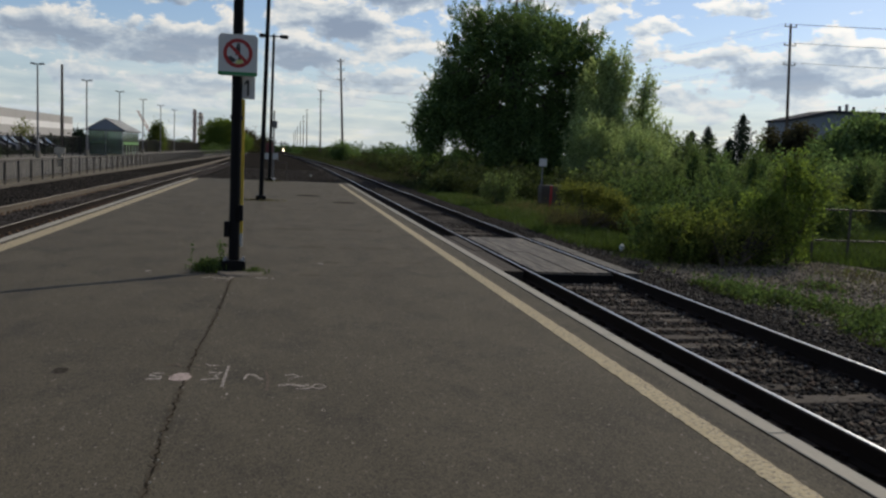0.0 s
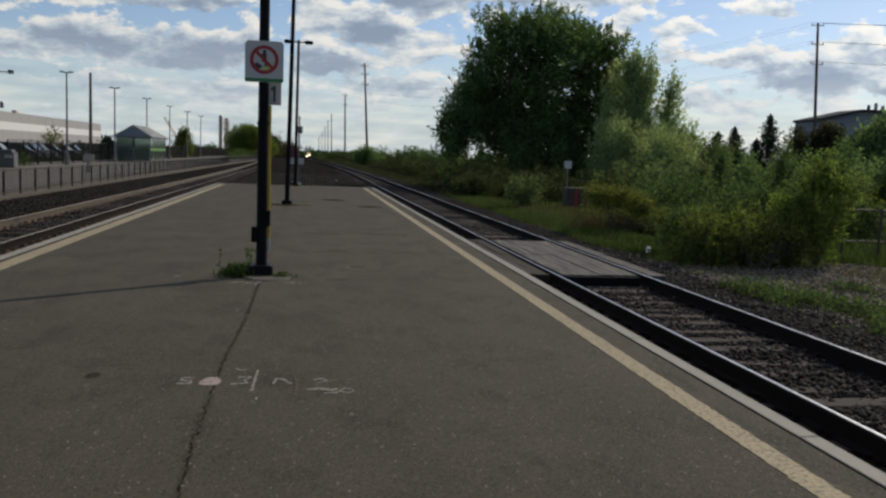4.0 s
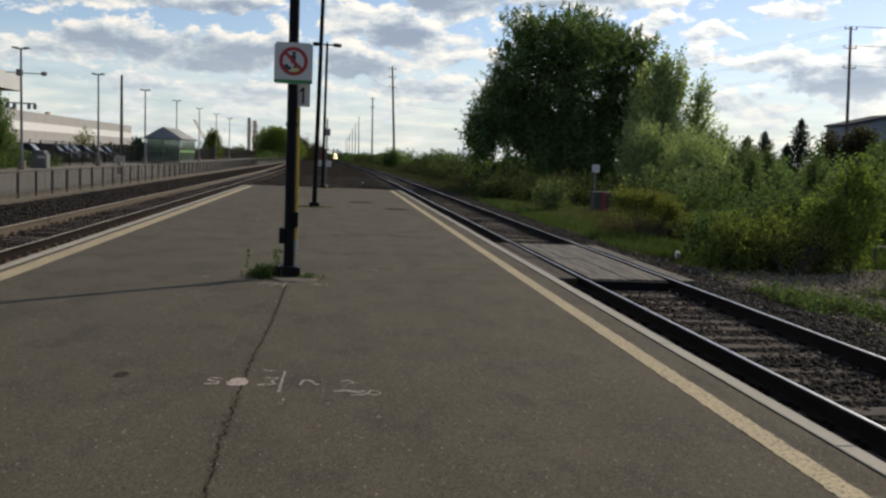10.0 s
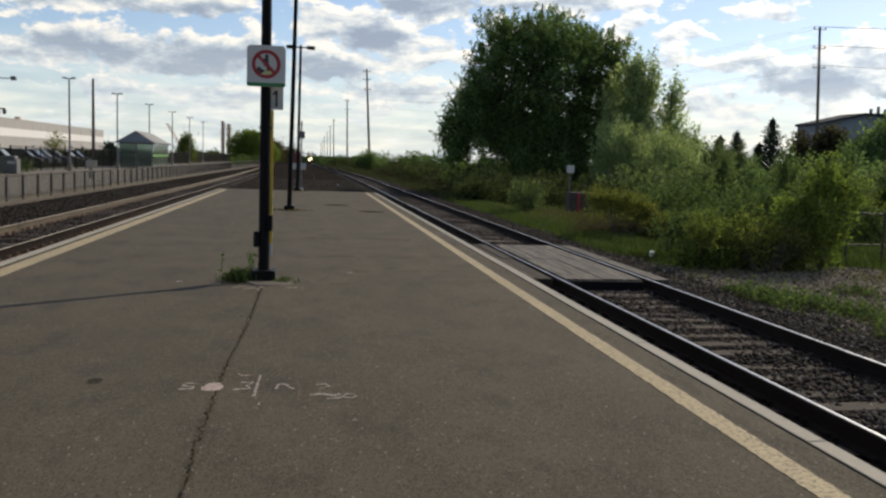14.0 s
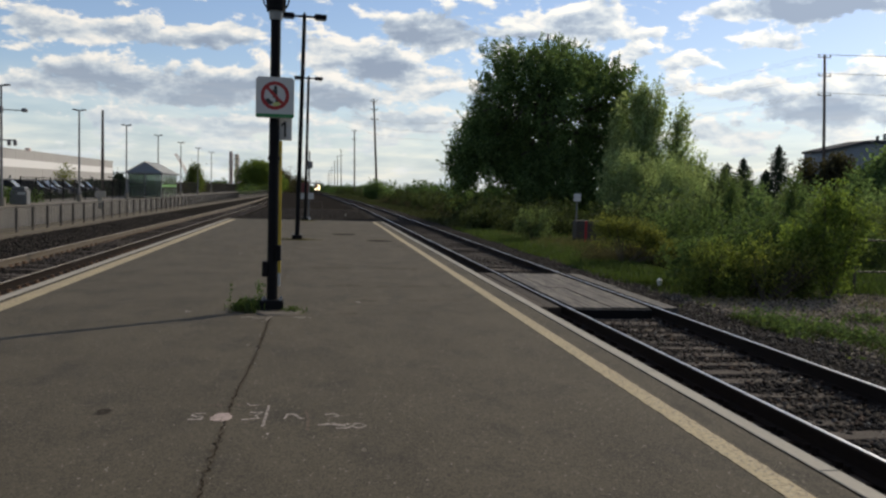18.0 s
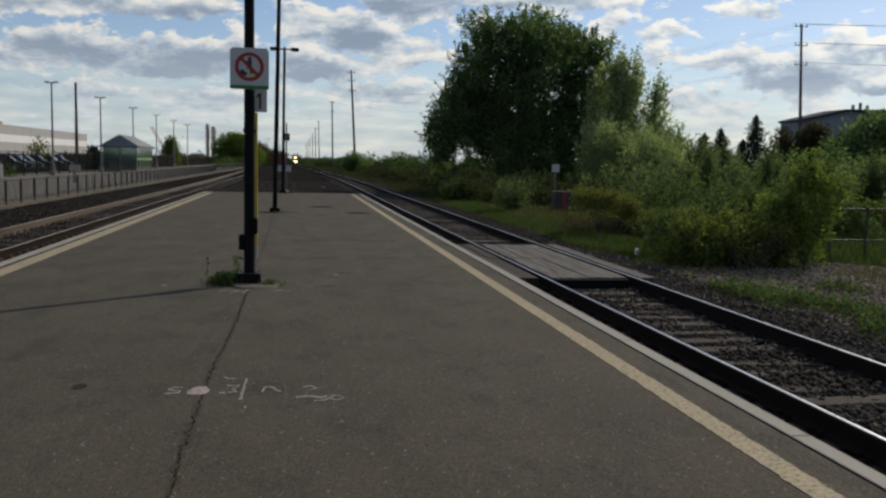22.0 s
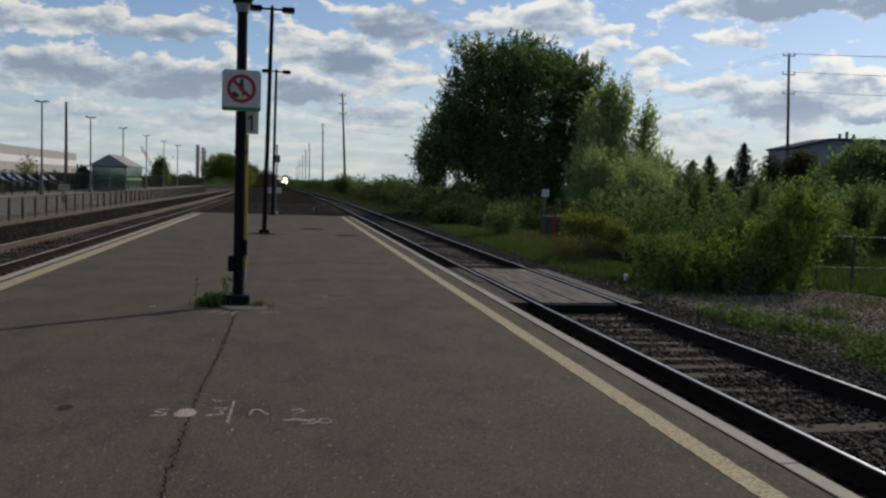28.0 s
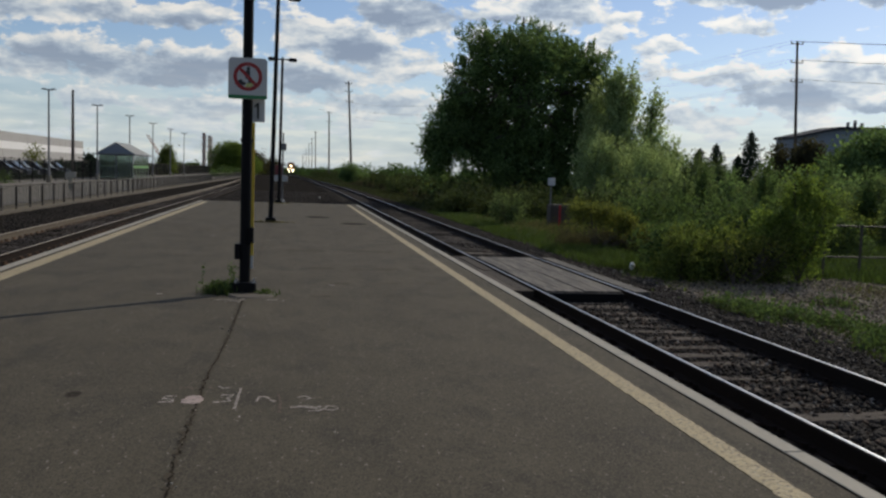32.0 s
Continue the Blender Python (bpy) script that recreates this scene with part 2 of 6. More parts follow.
        l.new(bs.outputs[0], ms.inputs[1])
        l.new(tr.outputs[0], ms.inputs[2])
        l.new(ms.outputs[0], n["Material Output"].inputs[0])
    return m


def glow(name, color, strength):
    m = bpy.data.materials.new(name)
    m.use_nodes = True
    bs = m.node_tree.nodes["Principled BSDF"]
    bs.inputs["Base Color"].default_value = (*color, 1)
    bs.inputs["Emission Color"].default_value = (*color, 1)
    bs.inputs["Emission Strength"].default_value = strength
    return m


def glass(name, color, rough=0.05, alpha=0.5):
    m = bpy.data.materials.new(name)
    m.use_nodes = True
    bs = m.node_tree.nodes["Principled BSDF"]
    bs.inputs["Base Color"].default_value = (*color, 1)
    bs.inputs["Roughness"].default_value = rough
    bs.inputs["Transmission Weight"].default_value = alpha
    bs.inputs["IOR"].default_value = 1.45
    return m


M_asphalt = mat("asphalt", (0.0690, 0.0592, 0.0412), 0.92, var=0.40, big=0.8, fine=22.0, bump=0.35, bump_scale=130.0, dist=0.006, spec=0.15,
                stretch=(1.5, 0.8, 1), dirt=(0.0440, 0.0385, 0.029), dirt_at=0.50, dirt_scale=1.3, speck=((0.66, 120.0, 0.65, (0.113, 0.098, 0.072)), (0.74, 75.0, 0.5, (0.022, 0.019, 0.016)), (0.80, 28.0, 0.2, (0.085, 0.070, 0.050)), (0.984, 62.0, 0.75, (0.24, 0.215, 0.18))))
M_asphalt_far = mat("pale_asphalt", (0.1280, 0.1130, 0.0880), 0.9, var=0.2, big=0.3, fine=20.0, bump=0.2)
M_tar = mat("tar_crack", (0.0270, 0.0230, 0.0180), 0.95, var=0.3, bump=0.3, spec=0.0)
M_band = mat("dark_asphalt_band", (0.0590, 0.0485, 0.0335), 0.95, var=0.4, big=2.0, fine=38, bump=0.3, spec=0.1, speck=((0.72, 105.0, 0.6, (0.09, 0.077, 0.06)),))
M_patch = mat("asphalt_patch", (0.0400, 0.0350, 0.0290), 0.95, var=0.25, fine=50, bump=0.3, spec=0.0, speck=((0.72, 105.0, 0.6, (0.08, 0.072, 0.062)),))
M_coping = mat("white_coping", (0.2550, 0.2330, 0.1900), 0.8, var=0.16, big=1.2, fine=30, bump=0.25, dirt=(0.17, 0.16, 0.148), dirt_at=0.6, dirt_scale=2.5, stretch=(1, 0.35, 1))
M_yellow = mat("worn_yellow_line", (0.3350, 0.2680, 0.1480), 0.8, var=0.2, big=1.3, fine=26, bump=0.25, dirt=(0.115, 0.095, 0.068), dirt_at=0.475, dirt_scale=30.0, speck=((0.80, 70.0, 0.5, (0.42, 0.37, 0.25)),))
M_towergrey = mat("sooty_steelwork", (0.5000, 0.3700, 0.3200), 0.9, var=0.2, big=0.4, fine=4, bump=0.1)
M_tan = mat("tan_steelwork", (0.8000, 0.6400, 0.4500), 0.9, var=0.2, big=0.4, fine=4, bump=0.1)
M_concrete = mat("concrete", (0.1850, 0.1670, 0.1350), 0.88, var=0.18, big=1.0, fine=25, bump=0.3, dirt=(0.17, 0.16, 0.145), dirt_scale=2.0)
M_kerb = mat("dark_kerb", (0.0800, 0.0680, 0.0530), 0.9, var=0.25, big=0.8, fine=20, bump=0.3, dirt=(0.06, 0.056, 0.05), dirt_scale=1.2)
M_bedfar = mat("far_sleeper_tops", (0.034, 0.030, 0.027), 0.95, var=0.3, big=0.6, fine=10, bump=0.2, spec=0.0)
M_soil = mat("ballast_bed", (0.0240, 0.0215, 0.0190), 0.95, var=0.4, big=0.6, fine=22, bump=1.0, bump_scale=16, dist=0.05, spec=0.0)
M_stone = mat("ballast_stone", (0.0400, 0.0345, 0.0300), 0.9, var=0.25, fine=30, bump=0.2, spec=0.1, islands=0.5)
M_stone_brown = mat("brown_gravel_stone", (0.1700, 0.1440, 0.1130), 0.9, var=0.25, fine=30, bump=0.2, spec=0.1, islands=0.8)
# darker stone colour for the west track's ballast
M_stone_dark = mat("dark_ballast_stone", (0.0320, 0.0270, 0.0230), 0.9, var=0.25, fine=30, bump=0.2, spec=0.1, islands=0.7)
M_gravel = mat("gravel", (0.1400, 0.1150, 0.0880), 0.95, var=0.35, big=0.5, fine=30, bump=0.9, bump_scale=24, dist=0.03, dirt=(0.09, 0.085, 0.06), dirt_scale=0.6)
M_ground = mat("grassy_ground", (0.0260, 0.0340, 0.0140), 0.95, var=0.4, big=0.12, fine=6, bump=0.6, bump_scale=5, dist=0.1, dirt=(0.055, 0.05, 0.026), dirt_scale=0.1, dirt_at=0.58, spec=0.0)
M_grass = mat("grass_blades", (0.0560, 0.0860, 0.0240), 0.7, var=0.3, big=0.5, fine=3, bump=0, islands=0.35, through_light=0.35, spec=0.1)
M_weeds = mat("dark_weeds", (0.0460, 0.0540, 0.0240), 0.8, var=0.3, big=0.5, fine=3, bump=0, islands=0.4, through_light=0.3, spec=0.1)
M_drygrass = mat("dry_grass", (0.1250, 0.1120, 0.0520), 0.8, var=0.3, big=0.5, fine=3, bump=0, islands=0.35, through_light=0.25, spec=0.1)
M_sleeper = mat("weathered_sleeper", (0.0530, 0.0420, 0.0340), 0.9, var=0.35, big=2.5, fine=25, bump=0.6, bump_scale=30, dist=0.01, per_object=0.35, stretch=(0.25, 3, 1), spec=0.2)
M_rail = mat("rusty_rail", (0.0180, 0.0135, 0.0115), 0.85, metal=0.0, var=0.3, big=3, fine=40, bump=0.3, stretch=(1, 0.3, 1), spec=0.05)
M_railrust = mat("brown_rusty_rail", (0.0800, 0.0620, 0.0420), 0.8, metal=0.1, var=0.3, big=3, fine=40, bump=0.3, stretch=(1, 0.3, 1))
M_plate = mat("rusty_tie_plate", (0.1050, 0.0600, 0.0340), 0.85, var=0.3, big=3, fine=40, bump=0.3, per_object=0.3)
M_polish = mat("polished_rail_head", (0.5200, 0.5200, 0.5200), 0.38, metal=1.0, var=0.1, big=4, fine=60, bump=0.04, stretch=(3, 0.15, 1))
M_dullhead = mat("dull_rail_head", (0.3000, 0.2550, 0.2000), 0.5, metal=0.5, var=0.2, big=4, fine=60, bump=0.05, stretch=(3, 0.15, 1))
M_plank = mat("grey_crossing_timber", (0.0980, 0.0840, 0.0690), 0.85, var=0.65, big=1.4, fine=14, bump=0.6, bump_scale=22, dist=0.008, per_object=0.18, stretch=(3, 0.3, 1), dirt=(0.038, 0.033, 0.029), dirt_scale=4.5, dirt_at=0.41)
M_black = mat("black_paint", (0.0065, 0.0065, 0.0072), 0.6, var=0.25, big=3, fine=30, bump=0.08, spec=0.08)
M_yellowpaint = mat("yellow_paint", (0.52, 0.36, 0.03), 0.5, var=0.15, big=3, fine=20, bump=0.05)
M_rock = mat("chalky_rock", (0.72, 0.71, 0.68), 0.9, var=0.15, big=9, fine=60, bump=0.3)
M_white = mat("white_enamel", (0.420, 0.420, 0.410), 0.5, var=0.06, big=4, fine=30, bump=0.03)
M_red = mat("red_enamel", (0.270, 0.018, 0.018), 0.5, var=0.12, bump=0.03)
M_green = mat("green_enamel", (0.02, 0.16, 0.055), 0.5, var=0.12, bump=0.03)
M_dark = mat("dark_ink", (0.03, 0.03, 0.03), 0.6, var=0.15, bump=0)
M_olive = mat("pale_yellow_ink", (0.42, 0.44, 0.17), 0.6, var=0.15, bump=0)
M_greypaint = mat("grey_paint", (0.120, 0.125, 0.130), 0.55, var=0.12, big=3, fine=20, bump=0.05)
M_lampgrey = mat("dark_grey_paint", (0.1500, 0.1500, 0.1600), 0.6, var=0.12, big=3, fine=20, bump=0.05)
M_galv = mat("galvanised_steel", (0.220, 0.225, 0.230), 0.45, metal=0.6, var=0.15, big=4, fine=30, bump=0.05)
M_fence = mat("dull_brown_steel", (0.0480, 0.0410, 0.0340), 0.7, var=0.2, big=2, fine=20, bump=0.1)
M_chalk = mat("faded_spray_paint", (0.3000, 0.2650, 0.2350), 0.95, var=0.25, big=8, fine=60, bump=0.1, spec=0.1, dirt=(0.062, 0.051, 0.036), dirt_scale=34.0, dirt_at=0.47)
M_faint = mat("nearly_worn_off_paint", (0.1250, 0.0980, 0.0780), 0.95, var=0.3, big=8, fine=60, bump=0.1, spec=0.1, dirt=(0.062, 0.051, 0.036), dirt_scale=34.0, dirt_at=0.45)
M_pink = mat("faded_pink_paint", (0.3500, 0.2750, 0.2450), 0.9, var=0.2, big=8, fine=60, bump=0.2, dirt=(0.07, 0.057, 0.043), dirt_scale=34.0, dirt_at=0.52)
M_wood = mat("utility_pole_wood", (0.075, 0.060, 0.05), 0.9, var=0.3, big=1, fine=12, bump=0.3, stretch=(4, 4, 0.2))
M_bark = mat("bark", (0.07, 0.058, 0.046), 0.95, var=0.3, big=2, fine=14, bump=0.8, dist=0.03, stretch=(2, 2, 0.4))
M_clad = mat("pale_cladding", (0.3500, 0.3380, 0.3250), 0.7, var=0.08, big=0.1, fine=3, bump=0.05)
M_cladwhite = mat("white_cladding", (0.7000, 0.6900, 0.6800), 0.6, var=0.05, big=0.1, fine=3, bump=0.05)
M_bluewall = mat("blue_grey_wall", (0.1800, 0.2100, 0.2550), 0.7, var=0.1, big=0.2, fine=3, bump=0.05)
M_roof = mat("dark_roof", (0.05, 0.054, 0.062), 0.95, spec=0.05, var=0.2, big=0.3, fine=5, bump=0.1)
M_slate = mat("grey_metal_roof", (0.2300, 0.2500, 0.2600), 0.5, var=0.1, big=0.5, fine=8, bump=0.05)
M_canopy = mat("white_fascia", (0.500, 0.510, 0.500), 0.6, var=0.06, big=0.4, fine=6, bump=0.04)
M_soffit = mat("dark_soffit", (0.10, 0.10, 0.10), 0.8, var=0.1, bump=0.05)
M_rubber = mat("black_rubber", (0.02, 0.02, 0.02), 0.8, var=0.2, bump=0.1)
M_glass = glass("dark_glass", (0.10, 0.14, 0.13), 0.04, 0.3)
M_shelter = glass("green_tinted_glass", (0.44, 0.52, 0.47), 0.05, 0.9)
M_limeband = mat("lime_green_band", (0.09, 0.24, 0.05), 0.5, var=0.1, bump=0.03)
M_window = glass("car_glass", (0.16, 0.18, 0.20), 0.05, 0.0)
M_leaf_dark = mat("dark_poplar_leaves", (0.0940, 0.1480, 0.0640), 0.8, var=0.3, big=0.5, fine=3, bump=0, islands=0.6, through_light=0.55, spec=0.1)
M_leaf_silver = mat("pale_poplar_leaves", (0.2500, 0.3200, 0.1700), 0.8, var=0.3, big=0.5, fine=3, bump=0, islands=0.5, through_light=0.55, spec=0.1)
M_leaf_mid = mat("shrub_leaves", (0.0690, 0.1070, 0.0400), 0.8, var=0.3, big=0.35, fine=3, bump=0, islands=0.5, through_light=0.42, spec=0.1)
M_leaf_olive = mat("olive_shrub_leaves", (0.0980, 0.1280, 0.0360), 0.8, var=0.3, big=0.6, fine=3, bump=0, islands=0.45, through_light=0.5, spec=0.1)
M_leaf_yellow = mat("yellow_green_leaves", (0.1450, 0.1600, 0.0420), 0.8, var=0.3, big=1.0, fine=3, bump=0, islands=0.4, through_light=0.42, spec=0.1)
M_leaf_bright = mat("bright_green_leaves", (0.1180, 0.1680, 0.0410), 0.8, var=0.3, big=0.3, fine=2, bump=0, islands=0.45, through_light=0.5, spec=0.1)
M_tint = mat("tinted_car_glass", (0.014, 0.016, 0.018), 0.3, var=0.05, bump=0, spec=0.35)
# leaf colour darkened to carry the shade of undergrowth and trackside bushes
M_leaf_shaded = mat("shade_darkened_leaves", (0.0460, 0.0620, 0.0250), 0.8, var=0.35, big=0.4, fine=2, bump=0, islands=0.6, through_light=0.35, spec=0.1)
M_leaf_far = mat("far_foliage", (0.0600, 0.1020, 0.0360), 0.8, var=0.35, big=0.08, fine=1, bump=0, islands=0.4, through_light=0.42, spec=0.1)
M_leaf_spruce = mat("spruce_needles", (0.0210, 0.0360, 0.0230), 0.8, var=0.3, big=0.6, fine=3, bump=0, islands=0.35, through_light=0.2, spec=0.1)
M_leaf_grey = mat("grey_willow_leaves", (0.0920, 0.1290, 0.0600), 0.8, var=0.3, big=0.4, fine=3, bump=0, islands=0.5, through_light=0.5, spec=0.1)
M_stone_pale = mat("pale_ballast_stone", (0.1300, 0.1200, 0.1060), 0.9, var=0.25, fine=30, bump=0.2, spec=0.1, islands=0.6)
M_stone_rust = mat("rust_stained_stone", (0.0700, 0.0490, 0.0370), 0.9, var=0.25, fine=30, bump=0.2, spec=0.1, islands=0.4)
M_leaf_red = mat("reddish_leaves", (0.0600, 0.0560, 0.0340), 0.8, var=0.3, big=0.4, fine=3, bump=0, islands=0.4, through_light=0.42, spec=0.1)
M_locored_dark = mat("dark_red_paint", (0.1400, 0.0320, 0.0340), 0.6, var=0.2, bump=0.05)
M_headlight = glow("headlight", (1.0, 0.80, 0.45), 22.0)
M_ditch = glow("ditch_light", (1.0, 0.85, 0.55), 22.0)

# ---- building helpers ----
def part(name, bm, material, parent=None, label=""):
    """Links a bmesh as one mesh object under a thing or a part."""
    me = bpy.data.meshes.new(name)
    bmesh.ops.recalc_face_normals(bm, faces=bm.faces)
    bm.to_mesh(me)
    bm.free()
    me.materials.append(material)
    ob = new(name, me)
    ob.parent = parent
    if label:
        tagged(ob, label)
    return ob


def soft_edges(ob, angle=40):
    for p in ob.data.polygons:
        p.use_smooth = True
    ob.data.set_sharp_from_angle(angle=radians(angle))
    return ob


def thing(name, label, category, at=(0, 0, 0), rz=0.0, group="", kind=""):
    ob = new(name)
    ob.matrix_basis = pose(*at, 0, 0, rz)
    return tagged(ob, label, category, group, kind)


def bx(bm, a, b, bevel=0.0):
    """A box from corner a to corner b."""
    r = bmesh.ops.create_cube(bm, size=1.0)
    vs = r["verts"]
    c = [(p + q) / 2 for p, q in zip(a, b)]
    s = [abs(q - p) for p, q in zip(a, b)]
    for v in vs:
        v.co = Vector((v.co.x * s[0] + c[0], v.co.y * s[1] + c[1], v.co.z * s[2] + c[2]))
    if bevel:
        es = {e for v in vs for e in v.link_edges}
        bmesh.ops.bevel(bm, geom=list(es), offset=bevel, segments=1, affect="EDGES")
    return vs


def cy(bm, p, q, r0, r1=None, n=12):
    """A tapered cylinder from p to q."""
    r1 = r0 if r1 is None else r1
    p, q = Vector(p), Vector(q)
    d = q - p
    m = Matrix.Translation((p + q) / 2) @ d.to_track_quat("Z", "Y").to_matrix().to_4x4()
    bmesh.ops.create_cone(bm, cap_ends=True, segments=n, radius1=r0, radius2=r1, depth=d.length, matrix=m)


def bm_box(a, b, bevel=0.0):
    bm = bmesh.new()
    bx(bm, a, b, bevel)
    return bm


def bm_cy(p, q, r0, r1=None, n=12):
    bm = bmesh.new()
    cy(bm, p, q, r0, r1, n)
    return bm


def np_mesh(name, verts, faces, material, parent=None, smooth=False):
    me = bpy.data.meshes.new(name)
    verts, faces = np.asarray(verts, np.float32), np.asarray(faces, np.int32)
    k = faces.shape[1]
    me.vertices.add(len(verts))
    me.vertices.foreach_set("co", verts.ravel())
    me.loops.add(faces.size)
    me.loops.foreach_set("vertex_index", faces.ravel())
    me.polygons.add(len(faces))
    me.polygons.foreach_set("loop_start", np.arange(0, faces.size, k, dtype=np.int32))
    me.polygons.foreach_set("loop_total", np.full(len(faces), k, np.int32))
    me.update(calc_edges=True)
    me.materials.append(material)
    ob = new(name, me)
    ob.parent = parent
    return ob


def leaf_mesh(name, centres, size, material, parent=None, rng=None, upright=0.0, ratio=0.55):
    """Many small pointed leaves, each a folded diamond, at the given centres."""
    rng = rng or np.random.default_rng(1)
    n = len(centres)
    u = rng.normal(size=(n, 3))
    u[:, 2] += upright * 1.5
    u /= np.linalg.norm(u, axis=1, keepdims=True)
    w = rng.normal(size=(n, 3))
    v = np.cross(u, w)
    v /= np.linalg.norm(v, axis=1, keepdims=True) + 1e-9
    nn = np.cross(u, v)
    s = (size * rng.uniform(0.6, 1.35, n))[:, None]
    c = np.asarray(centres)
    verts = np.stack([c - u * s, c + v * s * ratio + nn * s * 0.15, c + u * s, c - v * s * ratio + nn * s * 0.15], 1).reshape(-1, 3)
    faces = np.arange(4 * n).reshape(-1, 4)
    return np_mesh(name, verts, faces, material, parent)


def crown_points(blobs, clumps, per, spread, rng, rise=1.0, shell=0.45, plume=0.9):
    """Leaf places strung along many upward and outward pointing twigs in a set of ellipsoids (cx, cy, cz, rx, ry, rz)."""
    b = np.array(blobs, float)
    vol = (b[:, 3] * b[:, 4] * b[:, 5]) ** 0.8
    which = rng.choice(len(b), clumps, p=vol / vol.sum())
    d = rng.normal(size=(clumps, 3))
    d /= np.linalg.norm(d, axis=1, keepdims=True)
    r = rng.uniform(0, 1, clumps) ** shell
    c = b[which, :3] + d * r[:, None] * b[which, 3:]
    way = d * 0.55 + rng.normal(size=(clumps, 3)) * 0.25 + np.array([0, 0, 0.75 * rise])
    way /= np.linalg.norm(way, axis=1, keepdims=True)
    ln = plume * rng.uniform(0.5, 1.4, clumps)
    k = rng.uniform(-0.6, 0.5, (clumps, per))
    size = spread * rng.uniform(0.6, 1.4, clumps)
    taper = np.clip(0.95 - k, 0.35, 1.5)[:, :, None]
    pts = c[:, None, :] + way[:, None, :] * (k * ln[:, None])[:, :, None] + rng.normal(size=(clumps, per, 3)) * size[:, None, None] * taper
    pts = pts.reshape(-1, 3)
    return pts[pts[:, 2] > 0.02]


def lobed(blobs, n, size, seed):
    """Breaks a few large masses of foliage into many small uneven lobes with gaps between them."""
    rng = np.random.default_rng(seed)
    b = np.array(blobs, float)
    vol = (b[:, 3] * b[:, 4] * b[:, 5]) ** 0.75
    which = rng.choice(len(b), n, p=vol / vol.sum())
    d = rng.normal(size=(n, 3))
    d /= np.linalg.norm(d, axis=1, keepdims=True)
    r = rng.uniform(0.05, 1, n) ** 0.38
    c = b[which, :3] + d * r[:, None] * (b[which, 3:] - size * 0.35)
    w = size * rng.uniform(0.6, 1.3, n)
    return [tuple(blobs[0])[:3] + (0.3, 0.3, 0.3)] + [(*p, k, k, k * 0.95) for p, k in zip(c, w)]


def tree(name, label, at, blobs, clumps, per, leaf, material, trunk=0.2, spread=0.35, rise=1.2, seed=1, group="", category="tree", shell=0.45, limbs=9, upright=0.3, plume=0.8):
    rng = np.random.default_rng(seed)
    t = thing(name, label, category, at, group=group)
    bm = bmesh.new()
    top = max(b[2] + b[5] * 0.5 for b in blobs)
    cx, cyy = blobs[0][0], blobs[0][1]
    joints = [Vector((cx * k + rng.normal() * 0.06, cyy * k + rng.normal() * 0.06, top * k)) for k in (0, 0.25, 0.5, 0.75, 1.0)]
    for i in range(4):
        cy(bm, joints[i], joints[i + 1], trunk * (1 - 0.22 * i), trunk * (1 - 0.22 * (i + 1)), 8)
    for i in range(limbs):
        b = blobs[i % len(blobs)]
        s = joints[1].lerp(joints[3], rng.uniform(0, 1))
        e = Vector((b[0] + rng.normal() * b[3] * 0.45, b[1] + rng.normal() * b[4] * 0.45, b[2] + abs(rng.normal()) * b[5] * 0.5))
        mid = s.lerp(e, 0.5) + Vector((0, 0, 0.15))
        cy(bm, s, mid, trunk * 0.35, trunk * 0.22, 6)
        cy(bm, mid, e, trunk * 0.22, trunk * 0.06, 6)
    part("trunk", bm, M_bark, t)
    leaf_mesh("crown", crown_points(blobs, clumps, per, spread, rng, rise, shell, plume), leaf, material, t, rng, upright)
    return t


def tube(bm, pts, r, n=5):
    """One round tube along a run of points."""
    prev = None
    for i, p in enumerate(pts):
        d = (pts[min(i + 1, len(pts) - 1)] - pts[max(i - 1, 0)]).normalized()
        a = d.cross(Vector((0, 0, 1))).normalized()
        b = a.cross(d)
        row = [bm.verts.new(p + (a * math.cos(k * math.tau / n) + b * math.sin(k * math.tau / n)) * r) for k in range(n)]
        if prev:
            for k in range(n):
                bm.faces.new((prev[k], prev[(k + 1) % n], row[(k + 1) % n], row[k]))
        prev = row

# ---- ground, tracks, platforms ----
RAIL_Z = -0.14          # top of rail under the platform top
BED_Z = -0.335
GROUND_Z = -0.42


def ease(a, b, v):
    k = min(max((v - a) / (b - a), 0.0), 1.0)
    return k * k * (3 - 2 * k)


def bend(y):
    """How far the line drifts to the side in the distance."""
    return -5.7 * ease(60, 340, y)


def dip(y):
    """How far the line falls in the distance."""
    return -2.6 * ease(330, 800, y)


STATIONS = [-12, 0, 10, 20, 30, 40, 50, 60, 75, 90, 105, 120, 140, 160, 180, 200, 230, 260, 300, 340, 400, 460, 520, 600, 700, 800, 950]


def ribbon(name, x0, x1, z0, z1, material, stations=STATIONS, parent=None, follow=True):
    """A strip along the line, from x0 at height z0 to x1 at height z1."""
    bm = bmesh.new()
    prev = None
    for y in stations:
        s, d = (bend(y), dip(y)) if follow else (0, 0)
        row = [bm.verts.new((x0 + s, y, z0 + d)), bm.verts.new((x1 + s, y, z1 + d))]
        if prev:
            bm.faces.new((prev[0], prev[1], row[1], row[0]))
        prev = row
    return part(name, bm, material, parent)


